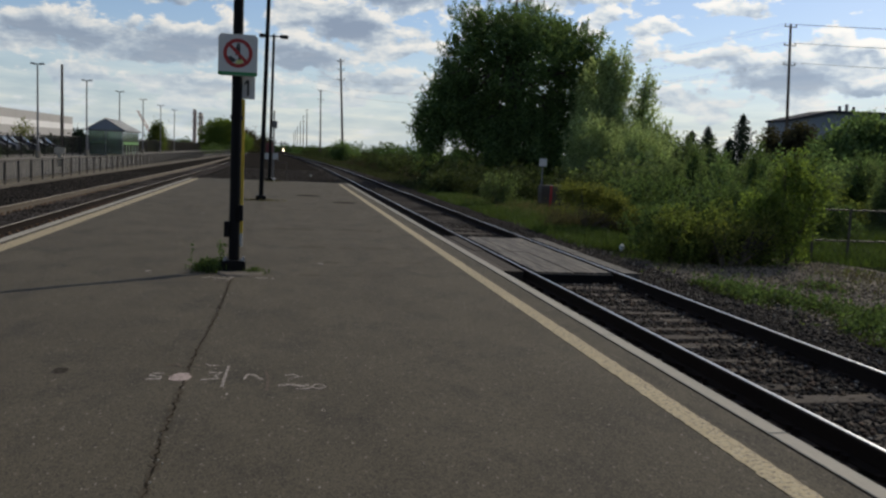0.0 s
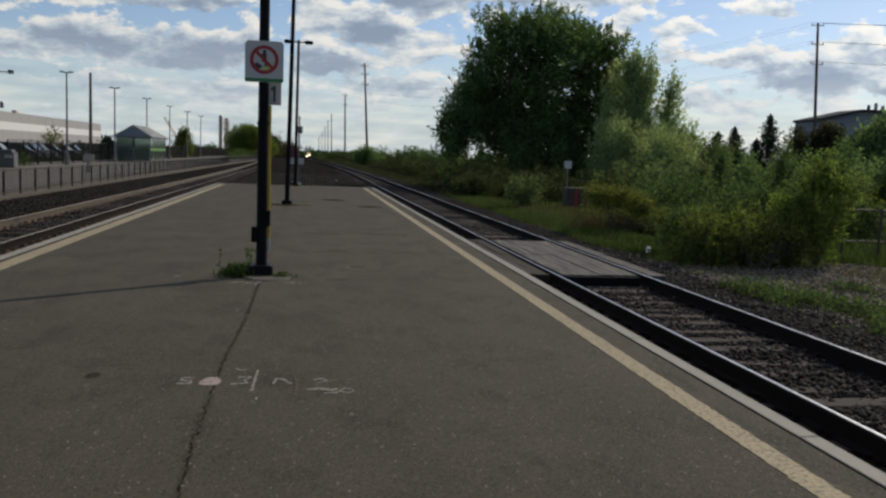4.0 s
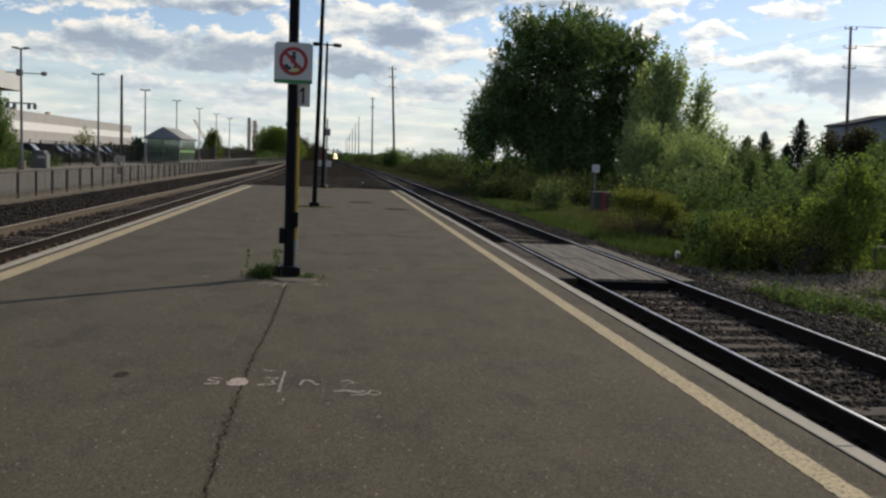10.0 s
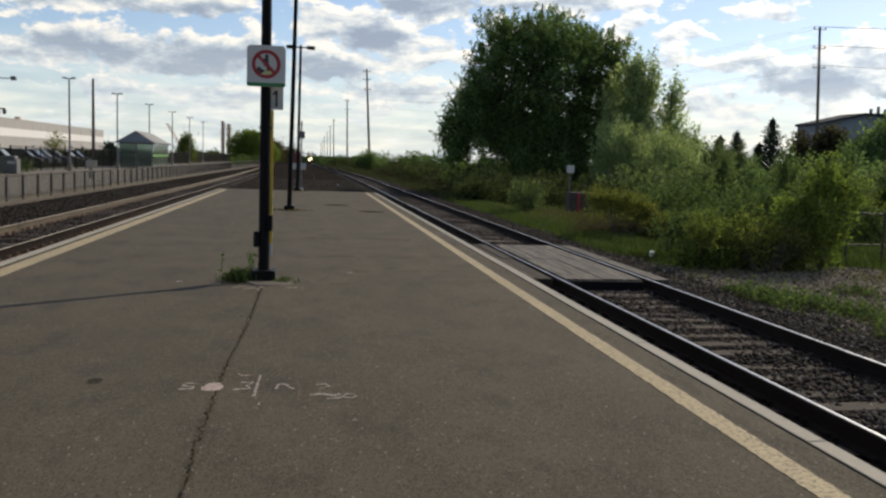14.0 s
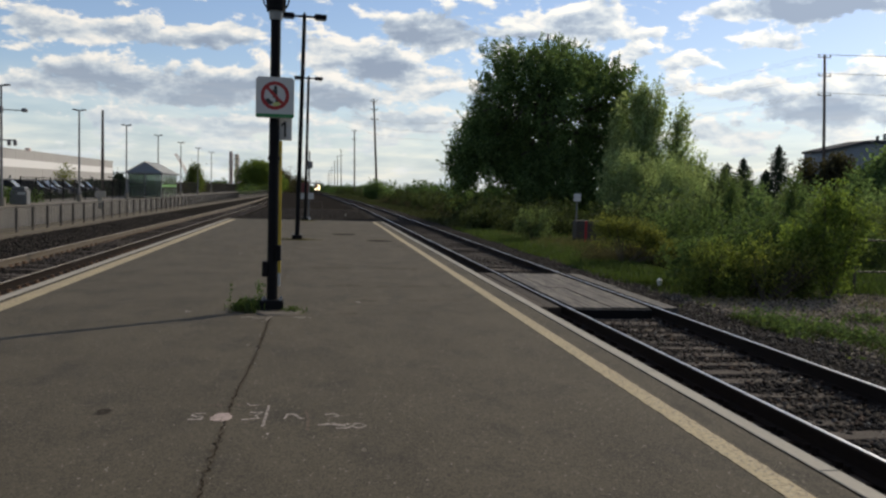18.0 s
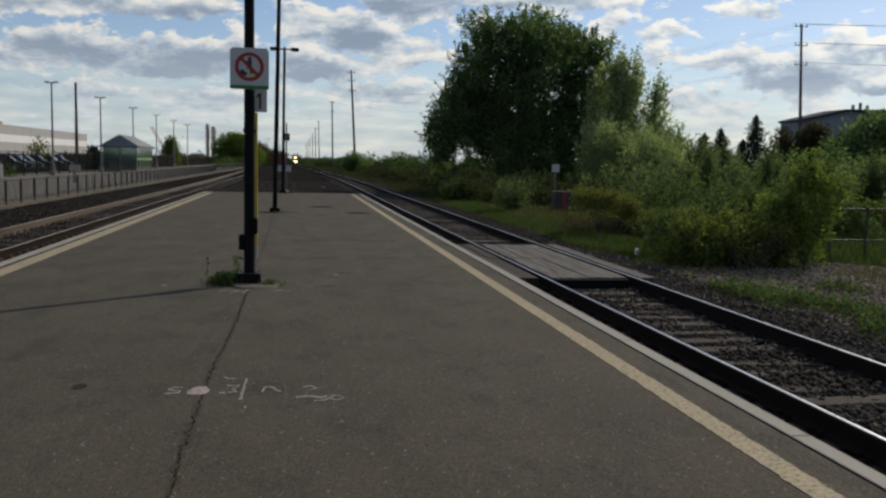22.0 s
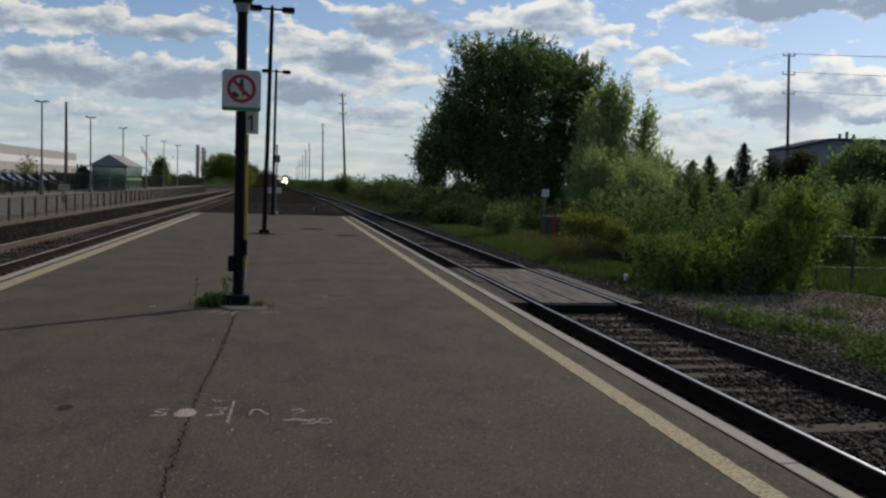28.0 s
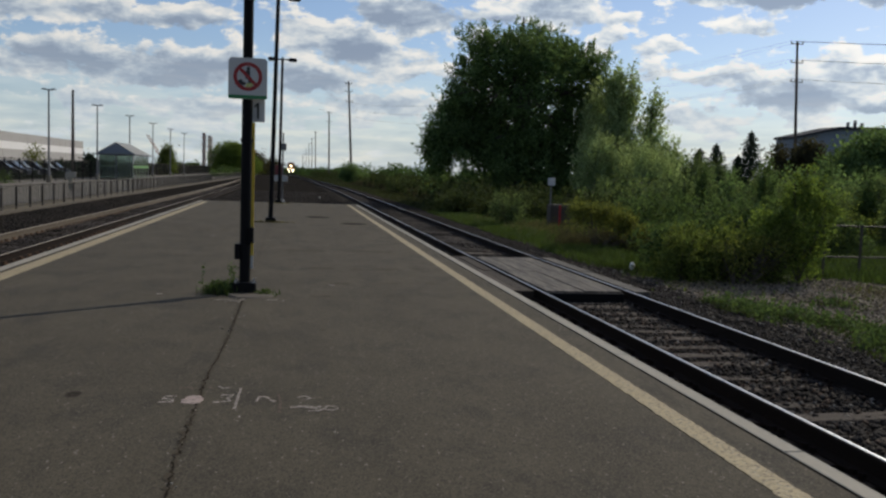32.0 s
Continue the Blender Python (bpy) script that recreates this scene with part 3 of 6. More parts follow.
# the ground: one sheet to the horizon, falling slightly with the line
bm = bmesh.new()
xs = [-1800, -600, -200, -80, -30, -12, 0, 12, 30, 80, 200, 600, 1800]
ys = [-900, -200, -40, 0, 40, 80, 140, 220, 330, 420, 520, 620, 720, 800, 1200, 2600]
grid = [[bm.verts.new((x, y, GROUND_Z - 0.05 + dip(y))) for x in xs] for y in ys]
for j in range(len(ys) - 1):
    for i in range(len(xs) - 1):
        bm.faces.new((grid[j][i], grid[j][i + 1], grid[j + 1][i + 1], grid[j + 1][i]))
ground = tagged(part("ground", bm, M_ground), "grassy earth with bare brown patches", "ground", kind="structure")


def sweep(name, profile, x, material, parent, stations=STATIONS, z=0.0):
    """A closed profile (x, z) carried along the line."""
    bm = bmesh.new()
    prev = None
    for y in stations:
        row = [bm.verts.new((x + px + bend(y), y, z + pz + dip(y))) for px, pz in profile]
        if prev:
            for i in range(len(row)):
                j = (i + 1) % len(row)
                bm.faces.new((prev[i], prev[j], row[j], row[i]))
        prev = row
    return part(name, bm, material, parent)


RAIL = [(-0.075, -0.172), (0.075, -0.172), (0.075, -0.160), (0.012, -0.140), (0.009, -0.045), (0.035, -0.036), (0.034, -0.010), (0.024, -0.004),
        (-0.024, -0.004), (-0.034, -0.010), (-0.035, -0.036), (-0.009, -0.045), (-0.012, -0.140), (-0.075, -0.160)]
HEAD = [(-0.016, -0.006), (0.016, -0.006), (0.012, 0.0), (-0.012, 0.0)]


def track(name, label, x_near, sign, side, head):
    t = thing(name, label, "railway track", kind="structure")
    ribbon("ballast_bed", x_near - sign * 0.75, x_near + sign * 2.35, BED_Z, BED_Z, M_soil, parent=t)
    ribbon("ballast_shoulder", x_near + sign * 2.35, x_near + sign * 3.4, BED_Z, GROUND_Z - 0.06, M_soil, parent=t)
    for k in (0, 1.505):
        r = sweep("rail", RAIL, x_near + sign * k, side, t, z=RAIL_Z)
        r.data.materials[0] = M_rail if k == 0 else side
        sweep("running_surface", HEAD, x_near + sign * k, head, r, z=RAIL_Z)
    return t


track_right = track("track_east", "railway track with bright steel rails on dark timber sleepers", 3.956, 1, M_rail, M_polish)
track_left = track("track_west", "railway track with brown rusty rails in dark ballast", -5.43, -1, M_railrust, M_dullhead)
ribbon("ballast_between", -4.7, 3.3, BED_Z - 0.015, BED_Z - 0.015, M_soil, [44.5, 60, 75, 90, 120, 160, 200, 260, 340, 460, 600, 800, 950])
tagged(bpy.data.objects["ballast_between"], "dark ballast between the two tracks", "ballast", kind="structure")
tagged(ribbon("ballast_far_side", -7.7, -10.3, BED_Z - 0.02, BED_Z - 0.01, M_soil), "dark ballast beside the fence", "ballast", kind="structure")

# the island platform
PX0, PX1, PY0, PY1 = -4.432, 3.214, -10.0, 44.6
platform = thing("platform", "worn grey asphalt island platform with pale edges", "platform", kind="structure")
bm = bmesh.new()
bx(bm, (PX0 + 0.165, PY0, -0.5), (PX1 - 0.152, PY1, -0.001))
part("deck", bm, M_asphalt, platform)


def edge_line(name, x0, x1, z, material, wob, seed, y0=PY0, y1=43.6, step=0.25):
    """A painted band with uneven, worn borders."""
    rng = np.random.default_rng(seed)
    bm = bmesh.new()
    prev = None
    y = y0
    while y <= y1:
        a, b = rng.normal(size=2) * wob
        row = [bm.verts.new((x0 + a, y, z)), bm.verts.new((x1 + b, y, z))]
        if prev:
            bm.faces.new((prev[0], prev[1], row[1], row[0]))
        prev = row
        y += step
    return part(name, bm, material, platform)


tagged(edge_line("yellow_line", 2.62, 2.79, 0.003, M_yellow, 0.0045, 3, step=0.04), "worn yellow safety line")
tagged(edge_line("yellow_line", -4.181, -3.93, 0.003, M_yellow, 0.0045, 4, step=0.04), "worn yellow safety line")
# pale coping blocks along both edges, with a tar joint behind them
for side, (xa, xb) in enumerate(((3.072, PX1), (PX0, -4.274))):
    y, rng = PY0, np.random.default_rng(7 + side)
    while y < PY1 - 0.5:
        ln = min(3.0, PY1 - y)
        ob = part("coping_block", bm_box((xa, y + 0.004, -0.16), (xb, y + ln - 0.004, 0.006 + rng.normal() * 0.001), 0.008), M_coping, platform)
        y += ln
    joint = 3.066 if side == 0 else -4.268
    part("tar_joint", bm_box((joint - 0.007, PY0, -0.01), (joint + 0.007, PY1, 0.0025)), M_tar, platform)
    wall = (3.06, 3.16) if side == 0 else (-4.38, -4.28)
    part("edge_wall", bm_box((wall[0], PY0, -0.6), (wall[1], PY1, -0.16)), M_concrete, platform)
part("end_wall", bm_box((PX0 + 0.1, PY1, -0.6), (PX1 - 0.1, PY1 + 0.12, 0.004)), M_concrete, platform)


def crack(name, pts, width, seed, material=M_tar, z=0.0025, broken=0.0):
    """A wandering dark crack through the asphalt along a few points."""
    rng = np.random.default_rng(seed)
    bm = bmesh.new()
    prev = None
    for (xa, ya), (xb, yb) in zip(pts, pts[1:]):
        n = max(2, int(math.hypot(xb - xa, yb - ya) / 0.035))
        d = Vector((-(yb - ya), xb - xa)).normalized()
        for i in range(n):
            k = i / n
            w = width * (0.25 + rng.random() ** 2 * 1.5)
            o = rng.normal() * 0.009
            c = Vector((xa + (xb - xa) * k, ya + (yb - ya) * k)) + d * o
            row = [bm.verts.new((c.x + d.x * w, c.y + d.y * w, z)), bm.verts.new((c.x - d.x * w, c.y - d.y * w, z))]
            if prev and math.sin(i * 0.37 + seed) + math.sin(i * 0.113 + 2 * seed) > broken * 4 - 2:
                bm.faces.new((prev[0], prev[1], row[1], row[0]))
            prev = row
    return part(name, bm, material, platform)


crack("long_crack", [(-0.59, 11.6), (-0.59, 9.1), (-0.61, 7.9), (-0.635, 7.3), (-0.63, 6.4), (-0.62, 5.7), (-0.625, 5.1), (-0.6, 4.6), (-0.58, 3.4), (-0.6, 1.0)], 0.0068, 11)
crack("crack_border", [(-0.59, 11.6), (-0.59, 9.1), (-0.61, 7.9), (-0.635, 7.3), (-0.63, 6.4), (-0.62, 5.7), (-0.625, 5.1), (-0.6, 4.6), (-0.58, 3.4), (-0.6, 1.0)], 0.021, 13, M_band, 0.0016)
crack("long_crack", [(-0.62, 13.0), (-0.6, 18), (-0.64, 23), (-0.62, 27.6)], 0.009, 12, M_band)


# broken, slightly darker bands across the deck
for i, (pts, w) in enumerate((([(-0.3, 13.1), (0.2, 13.25), (0.9, 13.1), (2.3, 13.3)], 0.05), ([(0.1, 15.2), (1.2, 15.05), (2.5, 15.3)], 0.09), ([(0.1, 11.7), (1.1, 11.85), (2.3, 11.65)], 0.045),
                               ([(0.1, 9.3), (0.8, 9.15), (1.3, 9.2)], 0.04), ([(-0.2, 18.4), (1.2, 18.6), (2.5, 18.3)], 0.12), ([(-3.6, 17.0), (-2.2, 17.2), (-1.0, 17.0)], 0.05), ([(-3.4, 24.0), (-0.4, 24.3), (2.4, 23.9)], 0.12))):
    crack("worn_band", pts, w * 1.7, 40 + i, M_band, 0.0018, 0.5)


def stain(x, y, rx, ry, seed, material=M_patch, z=0.0022, name="asphalt_patch"):
    rng = np.random.default_rng(seed)
    bm = bmesh.new()
    vs = []
    for i in range(22):
        a = i / 22 * math.tau
        r = 1 + rng.normal() * 0.09
        vs.append(bm.verts.new((x + math.cos(a) * rx * r, y + math.sin(a) * ry * r, z)))
    bm.faces.new(vs)
    return part(name, bm, material, platform)


stain(0.88, 31.7, 0.42, 0.55, 1)
stain(1.92, 28.2, 0.40, 0.45, 2)

# faded paint marks on the asphalt; strokes only
marks = thing("painted_marks", "faded white and pink sprayed marks on the asphalt", "markings", (-0.3, 6.4, 0.003))


def stroke(pts, w, material=M_chalk):
    bm = bmesh.new()
    prev = None
    n = len(pts)
    for i, (x, y) in enumerate(pts):
        a, b = pts[max(i - 1, 0)], pts[min(i + 1, n - 1)]
        d = Vector((-(b[1] - a[1]), b[0] - a[0])).normalized() * w * (0.8 + 0.4 * ((i * 37) % 5) / 5)
        row = [bm.verts.new((x + 0.3 + d.x, y - 6.4 + d.y * 2.0, 0)), bm.verts.new((x + 0.3 - d.x, y - 6.4 - d.y * 2.0, 0))]
        if prev:
            bm.faces.new((prev[0], prev[1], row[1], row[0]))
        prev = row
    part("stroke", bm, material, marks)


stain(-1.52, 6.62, 0.055, 0.085, 73, M_patch, 0.0024)
blot = stain(-0.665, 6.43, 0.075, 0.115, 9, M_pink, 0.0031, "stroke")
blot.parent = marks
blot.location = (0.3, -6.4, -0.003)
stroke([(-0.35, 6.76), (-0.355, 6.5), (-0.362, 6.16)], 0.011)
stroke([(-0.79, 6.53), (-0.87, 6.54), (-0.88, 6.47), (-0.80, 6.44), (-0.80, 6.38), (-0.90, 6.37)], 0.010)
stroke([(-0.48, 6.55), (-0.385, 6.56), (-0.43, 6.46), (-0.40, 6.38), (-0.52, 6.35)], 0.011)
stroke([(-0.22, 6.36), (-0.20, 6.50), (-0.15, 6.49), (-0.12, 6.39), (-0.08, 6.36)], 0.011)
stroke([(-0.075, 6.62), (-0.05, 6.35), (-0.055, 6.06)], 0.010, M_faint)
stroke([(0.07, 6.47), (0.13, 6.50), (0.17, 6.44), (0.10, 6.38)], 0.008)
stroke([(0.02, 6.19), (0.10, 6.22), (0.20, 6.17), (0.24, 6.22)], 0.014)
stroke([(0.14, 6.10), (0.22, 6.10), (0.26, 6.16)], 0.009)
stroke([(0.25, 6.15), (0.28, 6.22), (0.33, 6.21), (0.35, 6.15), (0.31, 6.10), (0.26, 6.13)], 0.008)
stroke([(-0.80, 6.77), (-0.73, 6.80), (-0.70, 6.74)], 0.009, M_faint)
stroke([(-0.60, 6.80), (-0.55, 6.76)], 0.010, M_faint)
stroke([(-0.52, 6.82), (-0.48, 6.76), (-0.42, 6.78)], 0.008)
stroke([(-0.325, 5.97), (-0.31, 5.97)], 0.012)
stroke([(-0.96, 11.30), (-0.84, 11.42), (-0.74, 11.36), (-0.66, 11.50), (-0.56, 11.40)], 0.014)
stroke([(-0.80, 11.20), (-0.70, 11.30), (-0.60, 11.28)], 0.012)
stroke([(-0.63, 11.10), (-0.60, 11.30), (-0.58, 11.52)], 0.010)
stroke([(-0.29, 11.42), (-0.22, 11.36), (-0.15, 11.40)], 0.014)
stroke([(-0.10, 11.33), (-0.07, 11.37)], 0.012)
bm = bmesh.new()
top = [bm.verts.new((-2.22 + 0.052 * k * math.cos(a), 5.98 + 0.075 * k * math.sin(a), 0.008)) for a, k in zip(np.linspace(0, math.tau, 9, endpoint=False), (1, 0.8, 1.1, 0.7, 1.2, 0.9, 0.75, 1.1, 0.8))]
low = [bm.verts.new((v.co.x, v.co.y, 0.001)) for v in top]
bm.faces.new(top)
for i in range(9):
    bm.faces.new((low[i], low[(i + 1) % 9], top[(i + 1) % 9], top[i]))
tagged(part("litter", bm, M_coping), "small flattened scrap of pale paper on asphalt", "litter")
for x, y in ((-1.7, 11.8), (0.55, 12.9), (-1.9, 22.0)):
    tagged(part("litter", bm_box((x, y, 0.0), (x + 0.07, y + 0.07, 0.004)), M_chalk), "small flattened scrap of pale paper on asphalt", "litter")

rng = np.random.default_rng(66)
for i in range(26):
    y = rng.uniform(3.6, 11.2)
    x = -0.61 + rng.normal() * 0.05
    r = rng.uniform(0.005, 0.011)
    tagged(part("pebble", bm_cy((x, y, 0.001), (x, y, r), r, r * 0.6, 6), M_coping if i % 3 else M_stone, None), "small pale pebble lying by the crack", "pebble", "pebbles by the crack")
# the far-side platform behind the fence
tagged(part("side_platform", bm_box((-23.5, -20, -0.6), (-10.65, 330, -0.06)), M_asphalt_far), "pale worn asphalt side platform", "platform", kind="structure")
tagged(part("car_park", bm_box((-58, 40, -0.6), (-23.7, 300, -0.10)), M_patch), "grey asphalt car park", "car park", kind="structure")
tagged(part("gravel_verge", bm_box((7.2, 2, -0.6), (12.5, 17.5, -0.40)), M_gravel), "brown gravel beside the track", "gravel", kind="structure")

# ---- things on the island platform ----
LAMP_H = 6.94
LAMPS = [12.02, 28.1, 43.9]


def ring_bm(cx, cz, r0, r1, y0, y1, n=40):
    bm = bmesh.new()
    rows = []
    for i in range(n):
        a = i / n * math.tau
        c, s = math.cos(a), math.sin(a)
        rows.append([bm.verts.new((cx + c * r, y, cz + s * r)) for r, y in ((r0, y0), (r1, y0), (r1, y1), (r0, y1))])
    for i in range(n):
        p, q = rows[i], rows[(i + 1) % n]
        for k in range(4):
            bm.faces.new((p[k], p[(k + 1) % 4], q[(k + 1) % 4], q[k]))
    return bm


def lamp_post(at, group):
    t = thing("lamp_post", "black steel platform lamp post with two flat lamp heads", "lamp post", at, group=group)
    soft_edges(part("pole", bm_cy((0, 0, 0.1), (0, 0, LAMP_H), 0.072, 0.058, 16), M_black, t))
    b = part("base_plate", bm_box((-0.152, -0.152, 0.0), (0.152, 0.152, 0.150), 0.015), M_black, t)
    for sx in (-1, 1):
        for sy in (-1, 1):
            part("bolt", bm_cy((sx * 0.115, sy * 0.115, 0.145), (sx * 0.115, sy * 0.115, 0.18), 0.018, 0.014, 6), M_galv, b)
    part("arm", bm_box((-0.42, -0.03, LAMP_H - 0.09), (0.42, 0.03, LAMP_H - 0.03), 0.008), M_black, t)
    part("cap", bm_cy((0, 0, LAMP_H), (0, 0, LAMP_H + 0.06), 0.06, 0.02, 12), M_black, t)
    for s in (-1, 1):
        h = part("lamp_head", bm_box((s * 0.30, -0.15, LAMP_H - 0.13), (s * 0.68, 0.15, LAMP_H + 0.02), 0.03), M_black, t)
        part("lens", bm_box((s * 0.35, -0.12, LAMP_H - 0.142), (s * 0.64, 0.12, LAMP_H - 0.128)), M_galv, h)
    return t


post_a = lamp_post((-0.601, LAMPS[0], 0), "platform lamps")
for y, lean in zip(LAMPS[1:], (1.0, 0.5)):
    copy_thing(post_a, pose(-0.66, y, 0, 0, lean, 0))
# fittings of the nearest post
part("junction_box", bm_box((-0.135, -0.06, 0.455), (-0.06, 0.06, 0.66), 0.01), M_black, post_a)
part("junction_box", bm_box((0.04, -0.09, 0.67), (0.108, 0.06, 0.88), 0.01), M_black, post_a)
part("strap", bm_cy((0, 0, 2.0), (0, 0, 2.05), 0.08, 0.08, 16), M_black, post_a)
dome = soft_edges(part("dome_camera", bm_cy((0, 0, 3.94), (0, 0, 4.30), 0.122, 0.145, 20), M_black, post_a, "black round camera housing"))
soft_edges(part("collar", bm_cy((0, 0, 3.83), (0, 0, 3.94), 0.080, 0.098, 20), M_galv, dome, "pale ring under the housing"))
part("bracket", ring_bm(0, 4.10, 0.155, 0.175, -0.015, 0.015, 24), M_black, dome)

# concrete footing with weeds round the nearest post
foot = thing("post_footing", "cracked concrete footing at the base of the lamp post", "footing", (-0.59, 11.86, 0))
bm = bmesh.new()
rng = np.random.default_rng(5)
ring = [Vector((math.cos(a) * (0.33 + rng.normal() * 0.02) + 0.08, math.sin(a) * (0.42 + rng.normal() * 0.04), 0.0)) for a in np.linspace(0, math.tau, 18, endpoint=False)]
lo = [bm.verts.new(v) for v in ring]
hi = [bm.verts.new(v * 0.9 + Vector((0, 0, 0.022))) for v in ring]
bm.faces.new(hi)
for i in range(18):
    bm.faces.new((lo[i], lo[(i + 1) % 18], hi[(i + 1) % 18], hi[i]))
part("slab", bm, M_kerb, foot)


def blades(name, pts, height, width, material, parent, seed, lean=0.35):
    """Grass blades: bent tapering strips standing at the given points."""
    rng = np.random.default_rng(seed)
    p = np.asarray(pts, float)
    n = len(p)
    a = rng.uniform(0, math.tau, n)
    d = np.stack([np.cos(a), np.sin(a), np.zeros(n)], 1)
    s = np.stack([-np.sin(a), np.cos(a), np.zeros(n)], 1)
    h = (height * rng.uniform(0.45, 1.3, n))[:, None]
    w = (width * rng.uniform(0.7, 1.3, n))[:, None]
    ln = (rng.uniform(0, 1, n) * lean)[:, None]
    upv = np.array([[0, 0, 1.0]])
    m = p + upv * h * 0.55 + d * h * ln * 0.4
    e = p + upv * h * 0.95 + d * h * ln * 1.3
    verts = np.stack([p - s * w, p + s * w, m + s * w * 0.8, m - s * w * 0.8, e], 1).reshape(-1, 3)
    i = np.arange(n)[:, None] * 5
    quads = np.concatenate([i + np.array([[0, 1, 2]]), i + np.array([[0, 2, 3]]), i + np.array([[3, 2, 4]])], 0)
    return np_mesh(name, verts, quads, material, parent)


weeds = thing("weeds", "green weeds growing at the foot of the lamp post", "weeds", (-0.59, 11.98, 0.0), kind="stuff")
rng = np.random.default_rng(8)
pw = np.stack([rng.normal(-0.31, 0.10, 700), rng.normal(0.05, 0.12, 700), np.zeros(700)], 1)
blades("blades", pw[:350], 0.13, 0.007, M_grass, weeds, 1)
blades("blades", pw[350:], 0.09, 0.007, M_weeds, weeds, 4)
pw = np.stack([rng.normal(0.26, 0.07, 160), rng.normal(-0.1, 0.10, 160), np.zeros(160)], 1)
blades("blades", pw, 0.07, 0.006, M_grass, weeds, 2)
st = []
for i in range(26):
    x, y, h = rng.normal(-0.28, 0.10), rng.normal(0.08, 0.08), rng.uniform(0.08, 0.16) if i < 21 else rng.uniform(0.28, 0.40)
    k = np.linspace(0.2, 1, 26)[:, None]
    st.append(np.array([[x, y, 0]]) + k * np.array([[rng.normal() * 0.05, rng.normal() * 0.05, h]]) + rng.normal(size=(26, 3)) * 0.025)
leaf_mesh("leaves", np.concatenate(st), 0.024, M_leaf_mid, weeds, rng)
for y in LAMPS[1:]:
    w2 = thing("weeds", "thin weeds at the foot of a lamp post", "weeds", (-0.66, y, 0.0), kind="stuff")
    pw = np.stack([rng.normal(0, 0.25, 250), rng.normal(-0.1, 0.12, 250), np.zeros(250)], 1)
    blades("blades", pw, 0.06, 0.010, M_drygrass, w2, 3)

# prohibition sign
sign = thing("prohibition_sign", "white square sign with a red barred circle and green foot", "sign", (-0.594, 11.92, 2.553))
bm = bm_box((-0.247, -0.03, 0.0), (0.247, 0.03, 0.525))
bmesh.ops.bevel(bm, geom=[e for e in bm.edges if abs(e.verts[0].co.y - e.verts[1].co.y) > 0.01], offset=0.025, segments=3, affect="EDGES")
bmesh.ops.translate(bm, verts=bm.verts, vec=(0, 0.018, 0))
part("panel", bm, M_white, sign)
part("green_band", bm_box((-0.244, -0.016, 0.003), (0.244, -0.0125, 0.048)), M_green, sign)


part("red_ring", ring_bm(0, 0.285, 0.138, 0.184, -0.017, -0.0125), M_red, sign)
bm = bmesh.new()
bx(bm, (-0.150, -0.0185, -0.021), (0.150, -0.0125, 0.021))
bmesh.ops.rotate(bm, verts=bm.verts, cent=(0, 0, 0), matrix=Matrix.Rotation(radians(45), 3, "Y"))
bmesh.ops.translate(bm, verts=bm.verts, vec=(0, 0, 0.285))
part("red_bar", bm, M_red, sign)
bm = bmesh.new()
bx(bm, (-0.030, -0.0155, 0.255), (0.030, -0.0125, 0.365))
cy(bm, (0.005, -0.0155, 0.388), (0.005, -0.0125, 0.388), 0.024, 0.024, 14)
bx(bm, (0.005, -0.0154, 0.200), (0.040, -0.0125, 0.256))
part("dark_symbol", bm, M_dark, sign)
bm = bmesh.new()
bm.faces.new([bm.verts.new((x, -0.0152, z)) for x, z in ((-0.125, 0.235), (-0.105, 0.180), (-0.050, 0.165), (-0.015, 0.205), (-0.060, 0.222), (-0.080, 0.250))])
part("dark_symbol", bm, M_dark, sign)
bm = bmesh.new()
bm.faces.new([bm.verts.new((x, -0.0150, z)) for x, z in ((-0.035, 0.150), (0.045, 0.150), (0.075, 0.185), (0.030, 0.225), (-0.020, 0.190))])
part("pale_symbol", bm, M_olive, sign)
for z in (0.12, 0.42):
    part("clamp", bm_box((-0.09, 0.012, z), (0.09, 0.06, z + 0.03), 0.004), M_galv, sign)

# track number panel and its yellow marker strip, strapped to the post
part("marker_strip", bm_box((0.060, 0.02, 0.50), (0.104, 0.05, 2.262), 0.003), M_yellowpaint, post_a, "yellow marker strip")
part("sleeve", bm_box((0.060, 0.02, 0.325), (0.104, 0.05, 0.498), 0.003), M_white, post_a, "white lower sleeve")
pan = part("number_panel", bm_box((0.0, 0.075, 2.27), (0.225, 0.10, 2.57), 0.004), M_white, post_a, "white number panel")
bm = bmesh.new()
bx(bm, (0.122, 0.070, 2.31), (0.150, 0.074, 2.52))
v = [bm.verts.new(c) for c in ((0.122, 0.072, 2.52), (0.086, 0.072, 2.478), (0.086, 0.072, 2.45), (0.122, 0.072, 2.475))]
bm.faces.new(v)
part("numeral", bm, M_dark, pan, "dark numeral 1")

# equipment at the platform's end
end = thing("end_sign_post", "thin grey post with small signs at the platform end", "sign post", (-0.50, 44.2, 0.0))
part("post", bm_cy((0, 0, 0), (0, 0, 3.4), 0.04, 0.04, 10), M_greypaint, end)
part("panel", bm_box((-0.10, -0.06, 2.55), (0.16, -0.035, 2.9), 0.01), M_greypaint, end)
part("panel", bm_box((-0.02, -0.06, 1.05), (0.24, -0.035, 1.35), 0.01), M_white, end)
part("panel", bm_box((-0.46, -0.06, 1.05), (-0.16, -0.035, 1.35), 0.01), M_white, end)
part("crossbar", bm_box((-0.46, -0.03, 1.18), (0.24, 0.0, 1.23)), M_greypaint, end)
part("lamp", bm_box((-0.36, -0.12, 1.36), (-0.04, 0.05, 1.85), 0.03), M_locored_dark, end)
